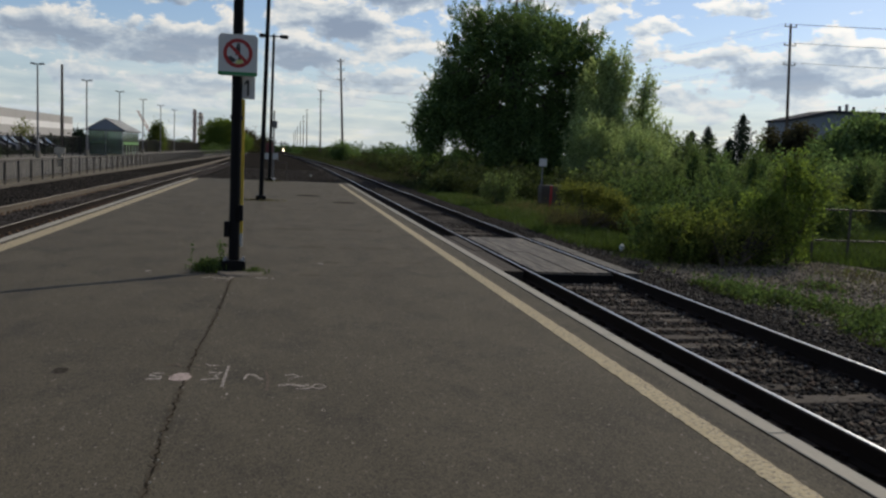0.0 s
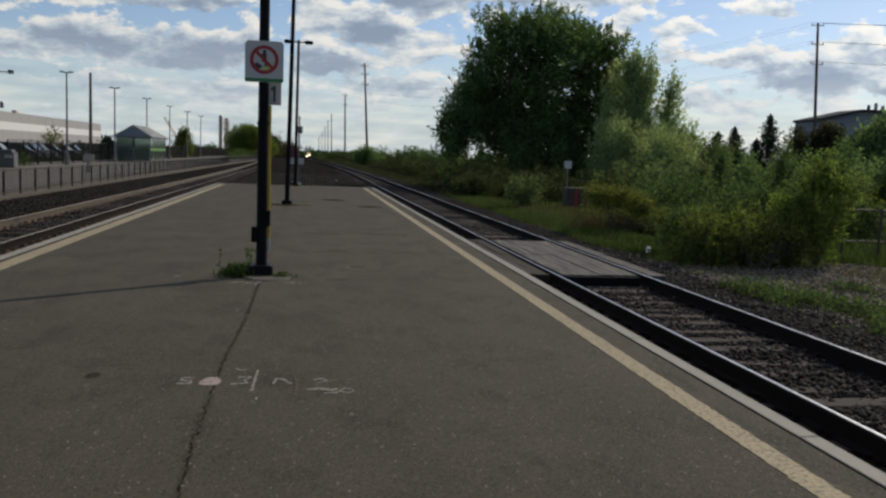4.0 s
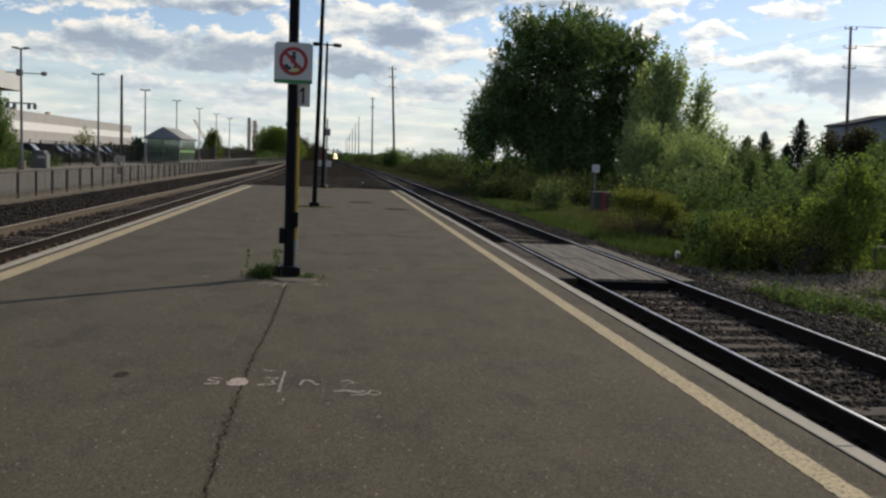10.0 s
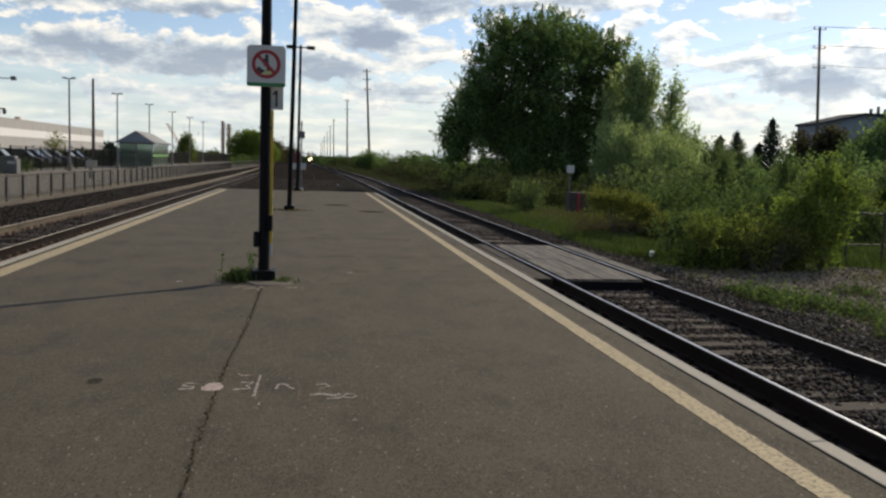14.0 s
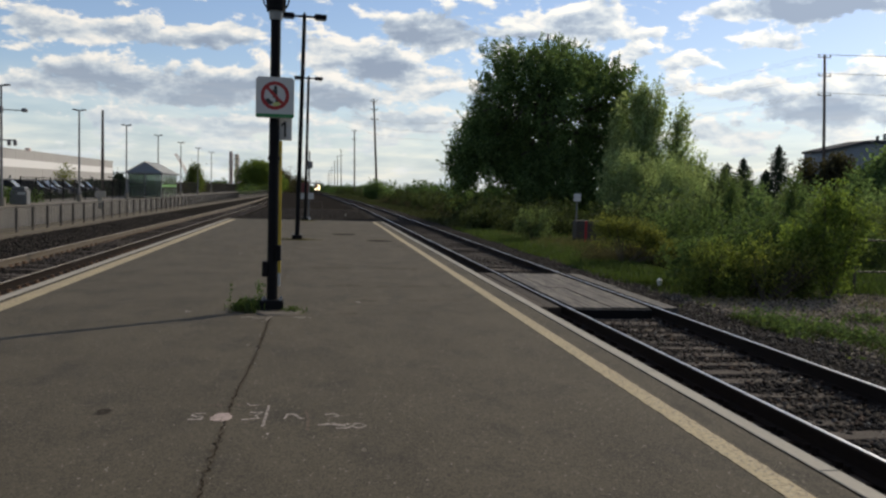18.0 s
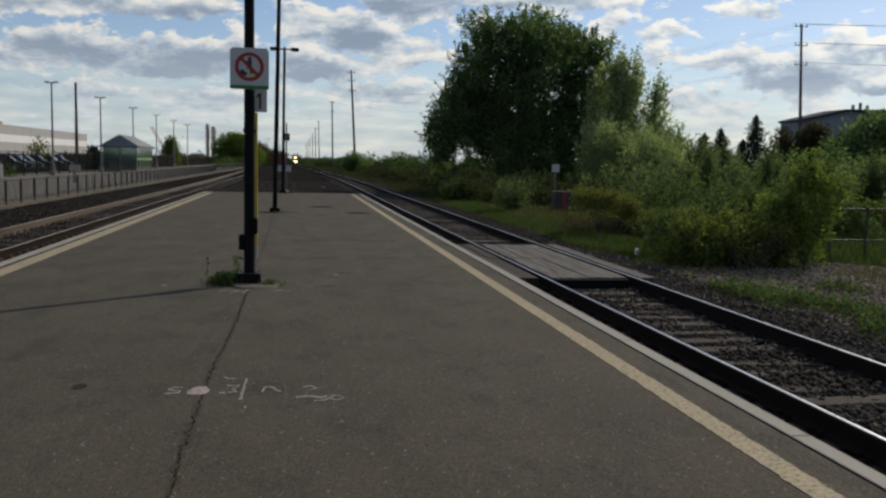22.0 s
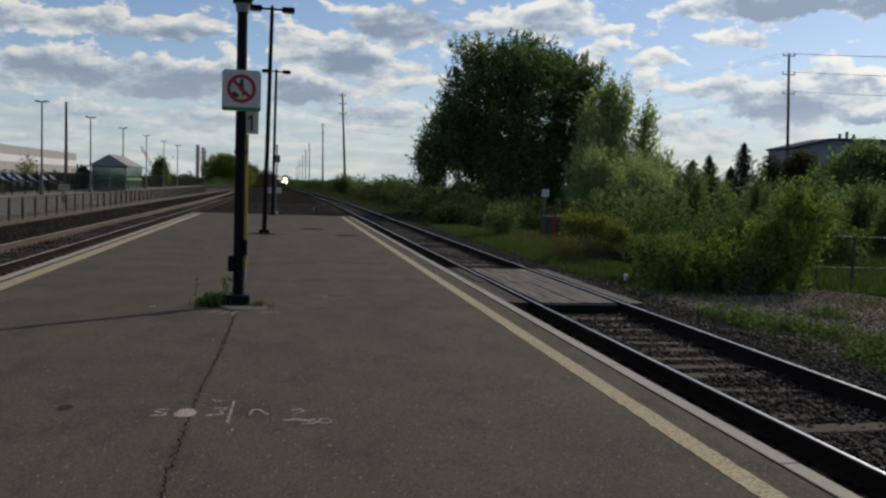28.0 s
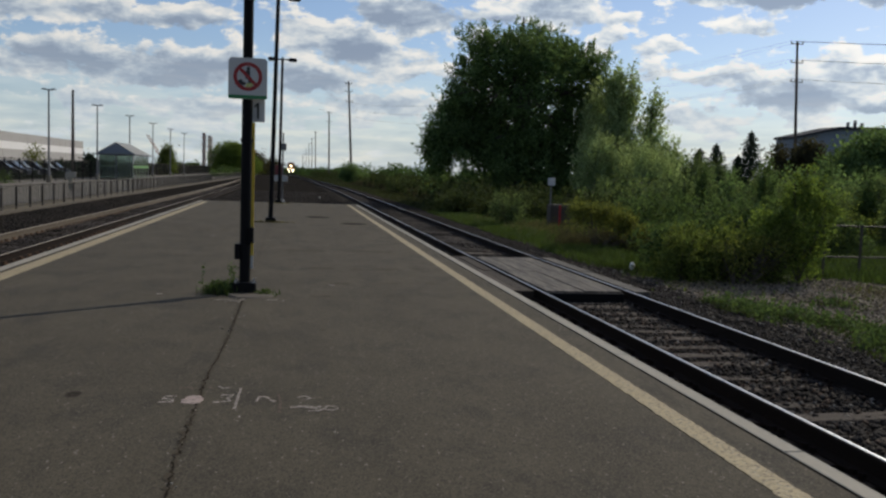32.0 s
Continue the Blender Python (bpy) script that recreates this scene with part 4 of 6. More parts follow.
part("foot", bm_box((-0.12, -0.12, 0.0), (0.12, 0.12, 0.16), 0.03), M_white, end)
gate = thing("barrier", "thin grey steel barrier closing the platform end", "barrier", (0, 44.4, 0))
for x in (-0.95, 0.15):
    part("upright", bm_cy((x, 0, 0), (x, 0, 0.95), 0.016, 0.016, 8), M_fence, gate)
part("rail", bm_cy((-0.95, 0, 0.93), (0.15, 0, 0.93), 0.016, 0.016, 8), M_fence, gate)

# ---- the far side: fence, lamps, canopy, shelter, buildings ----
FX = -10.42
fence = thing("platform_fence", "low brown steel fence with mesh along the side platform", "fence")
part("kerb", bm_box((FX - 0.08, -10, -0.45), (FX + 0.06, 230, -0.235), 0.02), M_kerb, fence, "worn concrete kerb")
part("top_rail", bm_box((FX - 0.03, -10, 0.645), (FX + 0.03, 230, 0.70)), M_fence, fence)
part("bottom_rail", bm_box((FX - 0.02, -10, -0.14), (FX + 0.02, 230, -0.10)), M_fence, fence)
me = None
for i in range(136):
    y = -8.7 + 1.8 * i
    if y > 228:
        break
    if me is None:
        p = part("post", bm_box((-0.04, -0.045, -0.2), (0.04, 0.045, 0.72), 0.006), M_fence, fence)
        me = p.data
    else:
        p = new("post", me)
        p.parent = fence
    p.location = (FX, y, 0)
ys = np.arange(-9, 120, 0.10)
n = len(ys)
w = 0.0036
base = np.array([[-w, -w, -0.12], [w, -w, -0.12], [w, w, -0.12], [-w, w, -0.12], [-w, -w, 0.65], [w, -w, 0.65], [w, w, 0.65], [-w, w, 0.65]])
v = (base[None] + np.stack([np.full(n, FX), ys, np.zeros(n)], 1)[:, None]).reshape(-1, 3)
f = np.array([[0, 1, 5, 4], [1, 2, 6, 5], [2, 3, 7, 6], [3, 0, 4, 7]])
tagged(np_mesh("mesh_panel", v, (np.arange(n)[:, None, None] * 8 + f[None]).reshape(-1, 4), M_fence, fence), kind="stuff")


def side_lamp(at):
    t = thing("street_lamp", "slim grey lamp post with a short flat crossarm", "street lamp", at, group="side platform lamps")
    part("pole", bm_cy((0, 0, 0.5), (0, 0, 7.4), 0.085, 0.06, 10), M_lampgrey, t)
    part("footing", bm_cy((0, 0, 0), (0, 0, 0.55), 0.24, 0.22, 12), M_concrete, t)
    part("crossarm", bm_box((-0.3, -0.05, 7.36), (0.3, 0.05, 7.44)), M_lampgrey, t)
    for s in (-1, 1):
        part("lamp_head", bm_box((s * 0.18, -0.14, 7.40), (s * 0.52, 0.14, 7.50), 0.02), M_lampgrey, t)
    return t


first = side_lamp((-19.4, 58.2, -0.06))
for i in range(1, 7):
    copy_thing(first, pose(-19.4, 58.2 + 17.95 * i, -0.06))
# a camera and signal arm on the first lamp
part("camera_arm", bm_cy((-0.9, 0, 5.95), (1.35, 0, 5.92), 0.03, 0.03, 8), M_lampgrey, first)
part("loudspeaker", bm_box((1.2, -0.15, 5.82), (1.5, 0.15, 6.06), 0.04), M_lampgrey, first)
part("bracket", bm_box((-0.25, -0.2, 5.75), (0.1, 0.1, 6.15), 0.03), M_lampgrey, first)
part("camera_bar", bm_box((-0.85, -0.03, 4.05), (0.85, 0.03, 4.13)), M_lampgrey, first)
for x in (-0.8, -0.4, 0.45, 0.8):
    part("floodlight", bm_box((x - 0.09, -0.1, 3.75), (x + 0.09, 0.1, 4.05), 0.02), M_lampgrey, first)

canopy = thing("platform_canopy", "white platform canopy on dark slim columns", "canopy", (-21.1, 43.8, -0.06))
part("fascia", bm_box((-0.15, 0, 5.05), (0.15, 19.3, 6.15), 0.02), M_canopy, canopy)
part("fascia", bm_box((-6.0, 19.0, 5.05), (-0.15, 19.3, 6.15), 0.02), M_canopy, canopy)
part("roof", bm_box((-6.0, 0, 6.0), (-0.15, 19.0, 6.12)), M_slate, canopy)
part("soffit", bm_box((-6.0, 0, 5.08), (-0.15, 19.0, 5.2)), M_soffit, canopy)
for y in (3.3, 13.3):
    for x in (-0.6, -5.0):
        c = part("column", bm_cy((x, y, 0.0), (x, y, 5.1), 0.075, 0.075, 12), M_black, canopy)
        part("footing", bm_cy((x, y, 0), (x, y, 0.6), 0.24, 0.22, 12), M_concrete, c)

# waiting shelter
sh = thing("waiting_shelter", "glazed green waiting shelter with a grey hipped roof", "shelter", (-18.5, 104.0, -0.06))
bm = bmesh.new()
e = [bm.verts.new(c) for c in ((-2.0, -5.4, 2.75), (2.0, -5.4, 2.75), (2.0, 5.4, 2.75), (-2.0, 5.4, 2.75))]
r = [bm.verts.new(c) for c in ((0, -5.4, 3.95), (0, 3.4, 3.95))]
for f4 in ((e[1], e[2], r[1], r[0]), (e[2], e[3], r[1]), (e[3], e[0], r[0], r[1])):
    bm.faces.new(f4)
bmesh.ops.solidify(bm, geom=list(bm.faces), thickness=0.08)
roof = part("roof", bm, M_canopy, sh)
bm = bmesh.new()
a = [bm.verts.new(c) for c in ((-1.8, -5.2, 2.76), (1.8, -5.2, 2.76), (0, -5.2, 3.82))]
b = [bm.verts.new(v.co + Vector((0, 0.1, 0))) for v in a]
bm.faces.new(a)
bm.faces.new(list(reversed(b)))
for i in range(3):
    bm.faces.new((a[i], a[(i + 1) % 3], b[(i + 1) % 3], b[i]))
part("gable", bm, M_bluewall, roof, "dark gable end")
part("eaves", bm_box((-2.02, -5.42, 2.6), (2.02, 5.42, 2.75)), M_greypaint, sh)
for k in range(5):
    y0 = -5.0 + 2.0 * k
    for x in (-1.7, 1.7):
        pn = part("pane", bm_box((x - 0.015, y0 + 0.06, 0.1), (x + 0.015, y0 + 1.94, 2.6)), M_shelter, sh)
        part("band", bm_box((x - 0.03, y0 + 0.06, 1.25), (x + 0.03, y0 + 1.94, 1.52)), M_limeband, pn)
        part("lime_upright", bm_box((x - 0.025, y0 + 0.07, 0.2), (x + 0.025, y0 + 0.22, 1.25)), M_limeband, pn)
for x0 in (-1.7, 0.05):
    for y in (-5.0, 5.0):
        part("pane", bm_box((x0 + 0.06, y - 0.015, 0.1), (x0 + 1.6, y + 0.015, 2.6)), M_shelter, sh)
for x in (-1.7, 0.0, 1.7):
    for y in (-5.0, 5.0):
        part("post", bm_box((x - 0.05, y - 0.05, 0), (x + 0.05, y + 0.05, 2.62)), M_greypaint, sh)
for k in range(6):
    for x in (-1.7, 1.7):
        part("post", bm_box((x - 0.04, -5.04 + 2 * k, 0), (x + 0.04, -4.96 + 2 * k, 2.62)), M_greypaint, sh)
part("bench", bm_box((-1.4, -4.0, 0.42), (-1.0, 4.0, 0.5)), M_greypaint, sh)

# an information stand and cabinets on the side platform
stand = thing("information_stand", "small tilted grey information board on a pale post", "information board", (-13.3, 57.1, -0.06))
part("post", bm_box((-0.13, -0.10, 0), (0.13, 0.10, 0.8), 0.02), M_coping, stand)
bm = bm_box((-0.32, -0.04, 0.72), (0.32, 0.04, 1.12), 0.01)
bmesh.ops.rotate(bm, verts=bm.verts, cent=(0, 0, 0.9), matrix=Matrix.Rotation(radians(-20), 3, "X"))
part("board", bm, M_coping, stand)
cab = thing("service_cabinet", "grey metal service cabinet with a white label", "cabinet", (-19.9, 63.2, -0.06))
part("body", bm_box((-0.55, -0.4, 0), (0.55, 0.4, 0.95), 0.05), M_greypaint, cab)
part("lid", bm_box((-0.42, -0.38, 0.95), (0.42, 0.38, 1.2), 0.06), M_greypaint, cab)
part("label", bm_box((-0.05, -0.415, 0.66), (0.45, -0.402, 0.84)), M_white, cab)
bin_ = thing("litter_bin", "pale round litter bin on the side platform", "bin", (-22.3, 54.5, -0.06))
soft_edges(part("body", bm_cy((0, 0, 0), (0, 0, 0.95), 0.28, 0.31, 16), M_galv, bin_))
part("rim", bm_cy((0, 0, 0.95), (0, 0, 1.02), 0.33, 0.30, 16), M_dark, bin_)

# wooden pole and fence behind the platform
wp = thing("utility_pole", "dark wooden pole without wires behind the side platform", "utility pole", (-30.0, 130, -0.3))
part("pole", bm_cy((0, 0, 0), (0, 0, 11.7), 0.24, 0.15, 10), M_wood, wp)
part("cap", bm_cy((0, 0, 11.7), (0, 0, 11.8), 0.17, 0.12, 10), M_wood, wp)
bf = thing("boundary_fence", "dark mesh boundary fence behind the side platform", "fence", (-20.75, 0, -0.06))
me = None
for i in range(60):
    if me is None:
        p = part("post", bm_box((-0.04, -0.04, -0.2), (0.04, 0.04, 1.9)), M_black, bf)
        me = p.data
    else:
        p = new("post", me)
        p.parent = bf
    p.location = (0, 66 + 3.5 * i, 0)
part("top_rail", bm_box((-0.03, 66, 1.84), (0.03, 276, 1.88)), M_fence, bf)
ys = np.arange(66, 276, 0.065)
n = len(ys)
w = 0.0022
base = np.array([[-w, -w, 0.0], [w, -w, 0.0], [w, w, 0.0], [-w, w, 0.0], [-w, -w, 1.86], [w, -w, 1.86], [w, w, 1.86], [-w, w, 1.86]])
v = (base[None] + np.stack([np.zeros(n), ys, np.zeros(n)], 1)[:, None]).reshape(-1, 3)
tagged(np_mesh("wire_mesh", v, (np.arange(n)[:, None, None] * 8 + f[None]).reshape(-1, 4), M_fence, bf), kind="stuff")


def car(at, rz, paint):
    c = thing("car", "parked passenger car with bright reflecting windscreen", "car", at, rz, group="parked cars")
    bm = bmesh.new()
    prof = [(-2.15, 0.35), (2.15, 0.35), (2.2, 0.80), (1.35, 1.0), (0.72, 1.64), (-1.5, 1.68), (-2.0, 1.05), (-2.2, 0.9)]
    a = [bm.verts.new((-0.85, y, z)) for y, z in prof]
    b = [bm.verts.new((0.85, y, z)) for y, z in prof]
    bm.faces.new(a)
    bm.faces.new(list(reversed(b)))
    for i in range(len(prof)):
        j = (i + 1) % len(prof)
        bm.faces.new((a[i], b[i], b[j], a[j]))
    bmesh.ops.bevel(bm, geom=list(bm.edges), offset=0.06, segments=2, affect="EDGES")
    soft_edges(part("body", bm, paint, c), 50)
    bm = bmesh.new()
    bm.faces.new([bm.verts.new(p) for p in ((-0.72, 1.34, 1.045), (0.72, 1.34, 1.045), (0.62, 0.80, 1.60), (-0.62, 0.80, 1.60))])
    part("windscreen", bm, M_window, c)
    bm = bmesh.new()
    bm.faces.new([bm.verts.new(p) for p in ((-0.70, -1.99, 1.12), (0.70, -1.99, 1.12), (0.62, -1.60, 1.60), (-0.62, -1.60, 1.60))])
    part("rear_window", bm, M_window, c)
    for sx in (-0.86, 0.86):
        bm = bmesh.new()
        bm.faces.new([bm.verts.new(p) for p in ((sx, -1.75, 1.05), (sx, 1.1, 1.05), (sx, 0.6, 1.55), (sx, -1.4, 1.58))])
        part("side_window", bm, M_tint, c)
        for y in (-1.35, 1.35):
            wv = part("wheel", bm_cy((sx - 0.1, y, 0.33), (sx + 0.02, y, 0.33), 0.33, 0.33, 16), M_rubber, c)
            part("rim", bm_cy((sx - 0.11, y, 0.33), (sx + 0.03, y, 0.33), 0.19, 0.19, 12), M_galv, wv)
    for sx in (-0.6, 0.6):
        part("headlight", bm_box((sx - 0.16, 2.12, 0.62), (sx + 0.16, 2.2, 0.74), 0.02), M_galv, c)
        part("tail_light", bm_box((sx - 0.14, -2.22, 0.72), (sx + 0.14, -2.16, 0.86), 0.02), M_red, c)
    return c


paints = [mat("car_paint_" + k, c, 0.45, var=0.05, bump=0, spec=0.3) for k, c in
          (("silver", (0.05, 0.054, 0.06)), ("grey", (0.035, 0.035, 0.04)), ("black", (0.02, 0.02, 0.022)), ("blue", (0.022, 0.03, 0.05)))]
protos = []
for i, y in enumerate((79.5, 84.0, 90.9, 94.1, 97.3, 102.4, 106.0, 110.5)):
    if i < 4:
        protos.append(car((-27.9, y, -0.1), -90 + (-4, 3, 5, -2)[i], paints[i]))
    else:
        copy_thing(protos[(i * 3) % 4], pose(-27.9 - 0.2 * (i % 3), y, -0.1, 0, 0, -90 + 2 * (i % 3)))

# long warehouse
wh = thing("warehouse", "long pale warehouse with a white stripe and lower wall darkened as shadow", "building", (-62, 0, -0.4))
# ground-floor shadow is painted as a dark colour on the lower wall
part("lower_wall", bm_box((-40, 95, 0), (0, 281, 2.0)), M_roof, wh)
part("wall", bm_box((-40, 95, 2.0), (0.05, 281, 8.0)), M_clad, wh)
part("stripe", bm_box((0.05, 95, 4.45), (0.09, 281.05, 6.1)), M_cladwhite, wh, "white painted stripe")
part("parapet", bm_box((-40, 95, 8.0), (0.1, 281.1, 8.15)), M_clad, wh)
for y in (152, 186, 207):
    part("roof_unit", bm_box((-2.2, y, 8.15), (-1.2, y + 1.2, 8.85), 0.1), M_towergrey, wh)
for i in range(12):
    part("dock_door", bm_box((0.02, 104 + 13.5 * i, 0.2), (0.12, 108 + 13.5 * i, 1.9)), M_greypaint, wh)
for i in range(28):
    part("panel_joint", bm_box((0.05, 98 + 6 * i, 2.0), (0.07, 98.1 + 6 * i, 8.0)), M_clad, wh)
w2 = thing("warehouse_annex", "pale grey warehouse annex with flat roof", "building", (-70, 60, -0.4))
part("wall", bm_box((-40, -30, 0), (0, 34, 6.6)), M_clad, w2)
part("stripe", bm_box((0, -30, 3.4), (0.05, 34, 4.8)), M_cladwhite, w2)

# crane and plant towers in the distance
cr = thing("crane", "distant pale red crane boom", "crane", (-47, 310, -1))
bm = bmesh.new()
for k in range(10):
    a, b = k / 10, (k + 1) / 10
    p, q = Vector((4.5 - 5.5 * a, 0, 3 + 9.5 * a)), Vector((4.5 - 5.5 * b, 0, 3 + 9.5 * b))
    for o in (-0.35, 0.35):
        cy(bm, p + Vector((o, 0, 0)), q + Vector((o, 0, 0)), 0.12, 0.12, 5)
    cy(bm, p + Vector((-0.35, 0, 0)), q + Vector((0.35, 0, 0)), 0.08, 0.08, 5)
part("boom", bm, mat("faded_red_paint", (0.42, 0.22, 0.17), 0.6, var=0.1, bump=0), cr)
part("cab", bm_box((3.5, -1, 1.2), (6.5, 1, 3.4), 0.1), M_yellowpaint, cr)
part("tracks", bm_box((3.2, -1.4, 0), (6.8, 1.4, 1.2), 0.2), M_rubber, cr)
for i, (x, hgt, wd) in enumerate(((-38.5, 16.3, 1.5), (-36.0, 15.1, 1.9))):
    tw = thing("plant_tower", "distant grey and brown industrial tower", "tower", (x, 400, -1.0), group="plant towers")
    part("shaft", bm_cy((0, 0, 0), (0, 0, hgt), wd * 0.46, wd * 0.40, 12), M_towergrey if i == 0 else M_tan, tw)
    for k in range(3):
        part("platform_ring", bm_cy((0, 0, hgt * (0.55 + 0.18 * k)), (0, 0, hgt * (0.55 + 0.18 * k) + 0.4), wd * 0.68, wd * 0.68, 12), M_towergrey, tw)
    part("ladder", bm_box((wd * 0.46, -0.2, 0), (wd * 0.6, 0.2, hgt)), M_towergrey, tw)
    part("cap", bm_box((-wd * 0.4, -wd * 0.4, hgt), (wd * 0.4, wd * 0.4, hgt + 0.8)), M_towergrey, tw)

# trees and bushes on the far side
tree("tree", "leafy green tree behind the canopy", (-26.6, 66, -0.4), [(0, 0, 3.4, 2.2, 2.4, 2.8), (1.0, 2, 2.2, 1.6, 1.8, 1.9), (-1.5, 4, 3.4, 2.2, 2.2, 2.6)], 1050, 30, 0.075, M_leaf_mid, 0.16, 0.14, seed=21, group="trees behind the side platform")
tree("tree", "leafy green tree behind the canopy", (-28.5, 59, -0.4), [(0, 0, 3.2, 2.8, 3, 2.8), (-2, -3, 3.4, 2.6, 2.6, 3)], 1200, 30, 0.075, M_leaf_mid, 0.16, 0.14, seed=22, group="trees behind the side platform")
tree("tree", "leafy dark green tree behind the canopy", (-24.9, 68, -0.4), [(0, 0, 3.6, 1.5, 1.6, 2.6), (0.4, 0, 2.0, 1.7, 1.6, 1.8), (-0.8, 1, 5.0, 1.2, 1.2, 1.4)], 800, 30, 0.08, M_leaf_dark, 0.16, 0.14, seed=28, group="trees behind the side platform")
tree("conifer", "dark conical evergreen beside the warehouse", (-24.0, 112, -0.4), [(0, 0, 1.1, 1.1, 1.1, 1.1), (0, 0, 2.1, 0.6, 0.6, 0.8)], 200, 20, 0.18, M_leaf_spruce, 0.12, 0.25, seed=23)
tree("tree", "pale young tree beside the warehouse", (-28.0, 104, -0.4), [(0, 0, 2.6, 0.9, 0.9, 1.4)], 50, 14, 0.10, M_leaf_yellow, 0.08, 0.3, seed=24)
tree("conifer", "small yellow green conifer beyond the shelter", (-21.5, 160, -0.4), [(0, 0, 2.2, 1.4, 1.4, 2.2), (0, 0, 4.2, 0.8, 0.8, 1.3)], 320, 18, 0.16, M_leaf_olive, 0.15, 0.35, seed=25)
tree("tree", "round bright green tree beside the distant line", (-15.8, 225, -0.4), [(0, 0, 4.0, 5.0, 4.5, 4.2), (4.0, 4, 2.6, 4, 4, 2.8), (1.5, -2, 5.5, 3, 3, 2.6)], 1800, 26, 0.15, M_leaf_bright, 0.3, 0.3, seed=26)
tree("tree", "reddish tree beside the distant line", (-11.0, 262, -0.4), [(0, 0, 3.0, 4.0, 4, 3.2), (4.5, 6, 2.4, 3, 3, 2.4)], 420, 18, 0.26, M_leaf_red, 0.25, 0.6, seed=27)


def hedge(name, label, x0, x1, y0, y1, height, clumps, per, leaf, material, seed, spread=0.5, base=GROUND_Z, follow=True, low=0.45):
    """A long belt of bushes with an uneven top."""
    rng = np.random.default_rng(seed)
    t = thing(name, label, "bushes", (0, 0, base), kind="stuff")
    # separate bushes of uneven height, over a low filling growth
    nb = max(6, clumps // 26)
    bx_, by_ = rng.uniform(x0, x1, nb), rng.uniform(y0, y1, nb)
    bh = height * (low + (1 - low) * rng.uniform(0, 1, nb) ** 1.3)
    br = bh * rng.uniform(0.45, 0.8, nb)
    which = rng.integers(0, nb, clumps)
    d = rng.normal(size=(clumps, 3))
    d /= np.linalg.norm(d, axis=1, keepdims=True)
    r = rng.uniform(0, 1, clumps) ** 0.4
    x = bx_[which] + d[:, 0] * r * br[which]
    y = by_[which] + d[:, 1] * r * br[which]
    z = bh[which] * (0.48 + 0.50 * d[:, 2] * r)
    fill = rng.random(clumps) < 0.22
    x = np.where(fill, rng.uniform(x0, x1, clumps), x)
    y = np.where(fill, rng.uniform(y0, y1, clumps), y)
    z = np.where(fill, height * low * rng.uniform(0.05, 0.75, clumps), z)
    if follow:
        x = x + np.array([bend(k) for k in y])
        z = z + np.array([dip(k) for k in y])
    c = np.stack([x, y, z], 1)
    way = rng.normal(size=(clumps, 3)) * 0.45 + np.array([0, 0, 0.9])
    k = rng.uniform(-0.8, 0.6, (clumps, per, 1))
    pts = c[:, None] + way[:, None] * k * spread * 1.6 + rng.normal(size=(clumps, per, 3)) * spread * 0.5 * np.clip(1.0 - k, 0.3, 1.6)
    pts = pts.reshape(-1, 3)
    pts = pts[pts[:, 2] > -3.0]
    leaf_mesh("foliage", pts, leaf, material, t, rng, 0.3)
    return t


hedge("bushes", "brownish bushes along the far boundary", -23.5, -21.5, 150, 330, 2.6, 1500, 18, 0.14, M_leaf_red, 31, 0.35, low=0.75)
hedge("bushes", "bright bushes along the distant line", -13, -9.5, 150, 420, 2.6, 900, 14, 0.20, M_leaf_mid, 32)
hedge("bushes", "low dark shrubs behind the boundary fence", -24.9, -23.9, 66, 175, 0.85, 1100, 22, 0.06, M_leaf_spruce, 36, 0.16, -0.1, False, 0.7)
hedge("bushes", "dark hedge behind the side platform", -36, -31.5, 70, 170, 2.4, 900, 16, 0.18, M_leaf_spruce, 33, follow=False)
hedge("bushes", "dark bushes below the trees behind the canopy", -23.2, -20.9, 44, 72, 1.9, 900, 24, 0.07, M_leaf_mid, 35, 0.25, follow=False, low=0.6)
hedge("woods", "distant band of trees on the horizon", -300, -30, 480, 700, 7.5, 6000, 10, 0.5, M_leaf_far, 34, 1.0, -2.2, False)

# ---- the near side: trees, shrubs, poles, buildings ----
ZG = GROUND_Z
tree("broadleaf_tree", "large dark poplar tree with a broad ragged crown beside the track", (15.36, 60.96, ZG), lobed([(0.25, 0, 7.31, 5.33, 4.32, 5.08), (1.52, 0, 10.99, 3.69, 3.05, 2.03), (5.08, 0, 5.28, 2.15, 2.03, 3.3), (-5.2, -0.51, 4.64, 2.03, 2.03, 1.39), (-3.69, -0.76, 7.82, 1.9, 2.29, 2.41),
      (3.94, 0, 8.96, 2.03, 2.29, 2.92), (-0.25, -1.27, 2.7, 6.2, 3.81, 2.7), (0.5, -1.5, 3.4, 5.0, 3.0, 2.4), (2.5, -1.0, 4.6, 3.4, 2.6, 2.6), (-2.03, 0, 10.87, 2.03, 2.03, 1.66), (-5.59, -0.38, 3.25, 1.66, 1.9, 0.88), (-4.32, 0.25, 6.04, 2.03, 2.29, 2.03), (6.1, 0, 7.3, 1.9, 1.78, 2.9), (4.6, 0, 10.2, 1.9, 1.9, 1.7), (-5.9, -0.4, 4.3, 1.1, 1.5, 1.3), (-3.6, -0.3, 4.7, 1.7, 1.6, 1.6), (-0.6, -0.8, 8.2, 2.6, 1.8, 2.2), (-2.6, -0.4, 5.4, 2.3, 1.8, 1.9), (-2.2, 0.4, 4.6, 2.3, 1.8, 1.7), (-3.4, 0.2, 6.4, 1.8, 1.6, 1.7)], 760, 0.95, 40),
     6200, 30, 0.086, M_leaf_dark, 0.5, 0.115, 1.3, 41, shell=0.5, limbs=46, upright=0.5, plume=1.0)
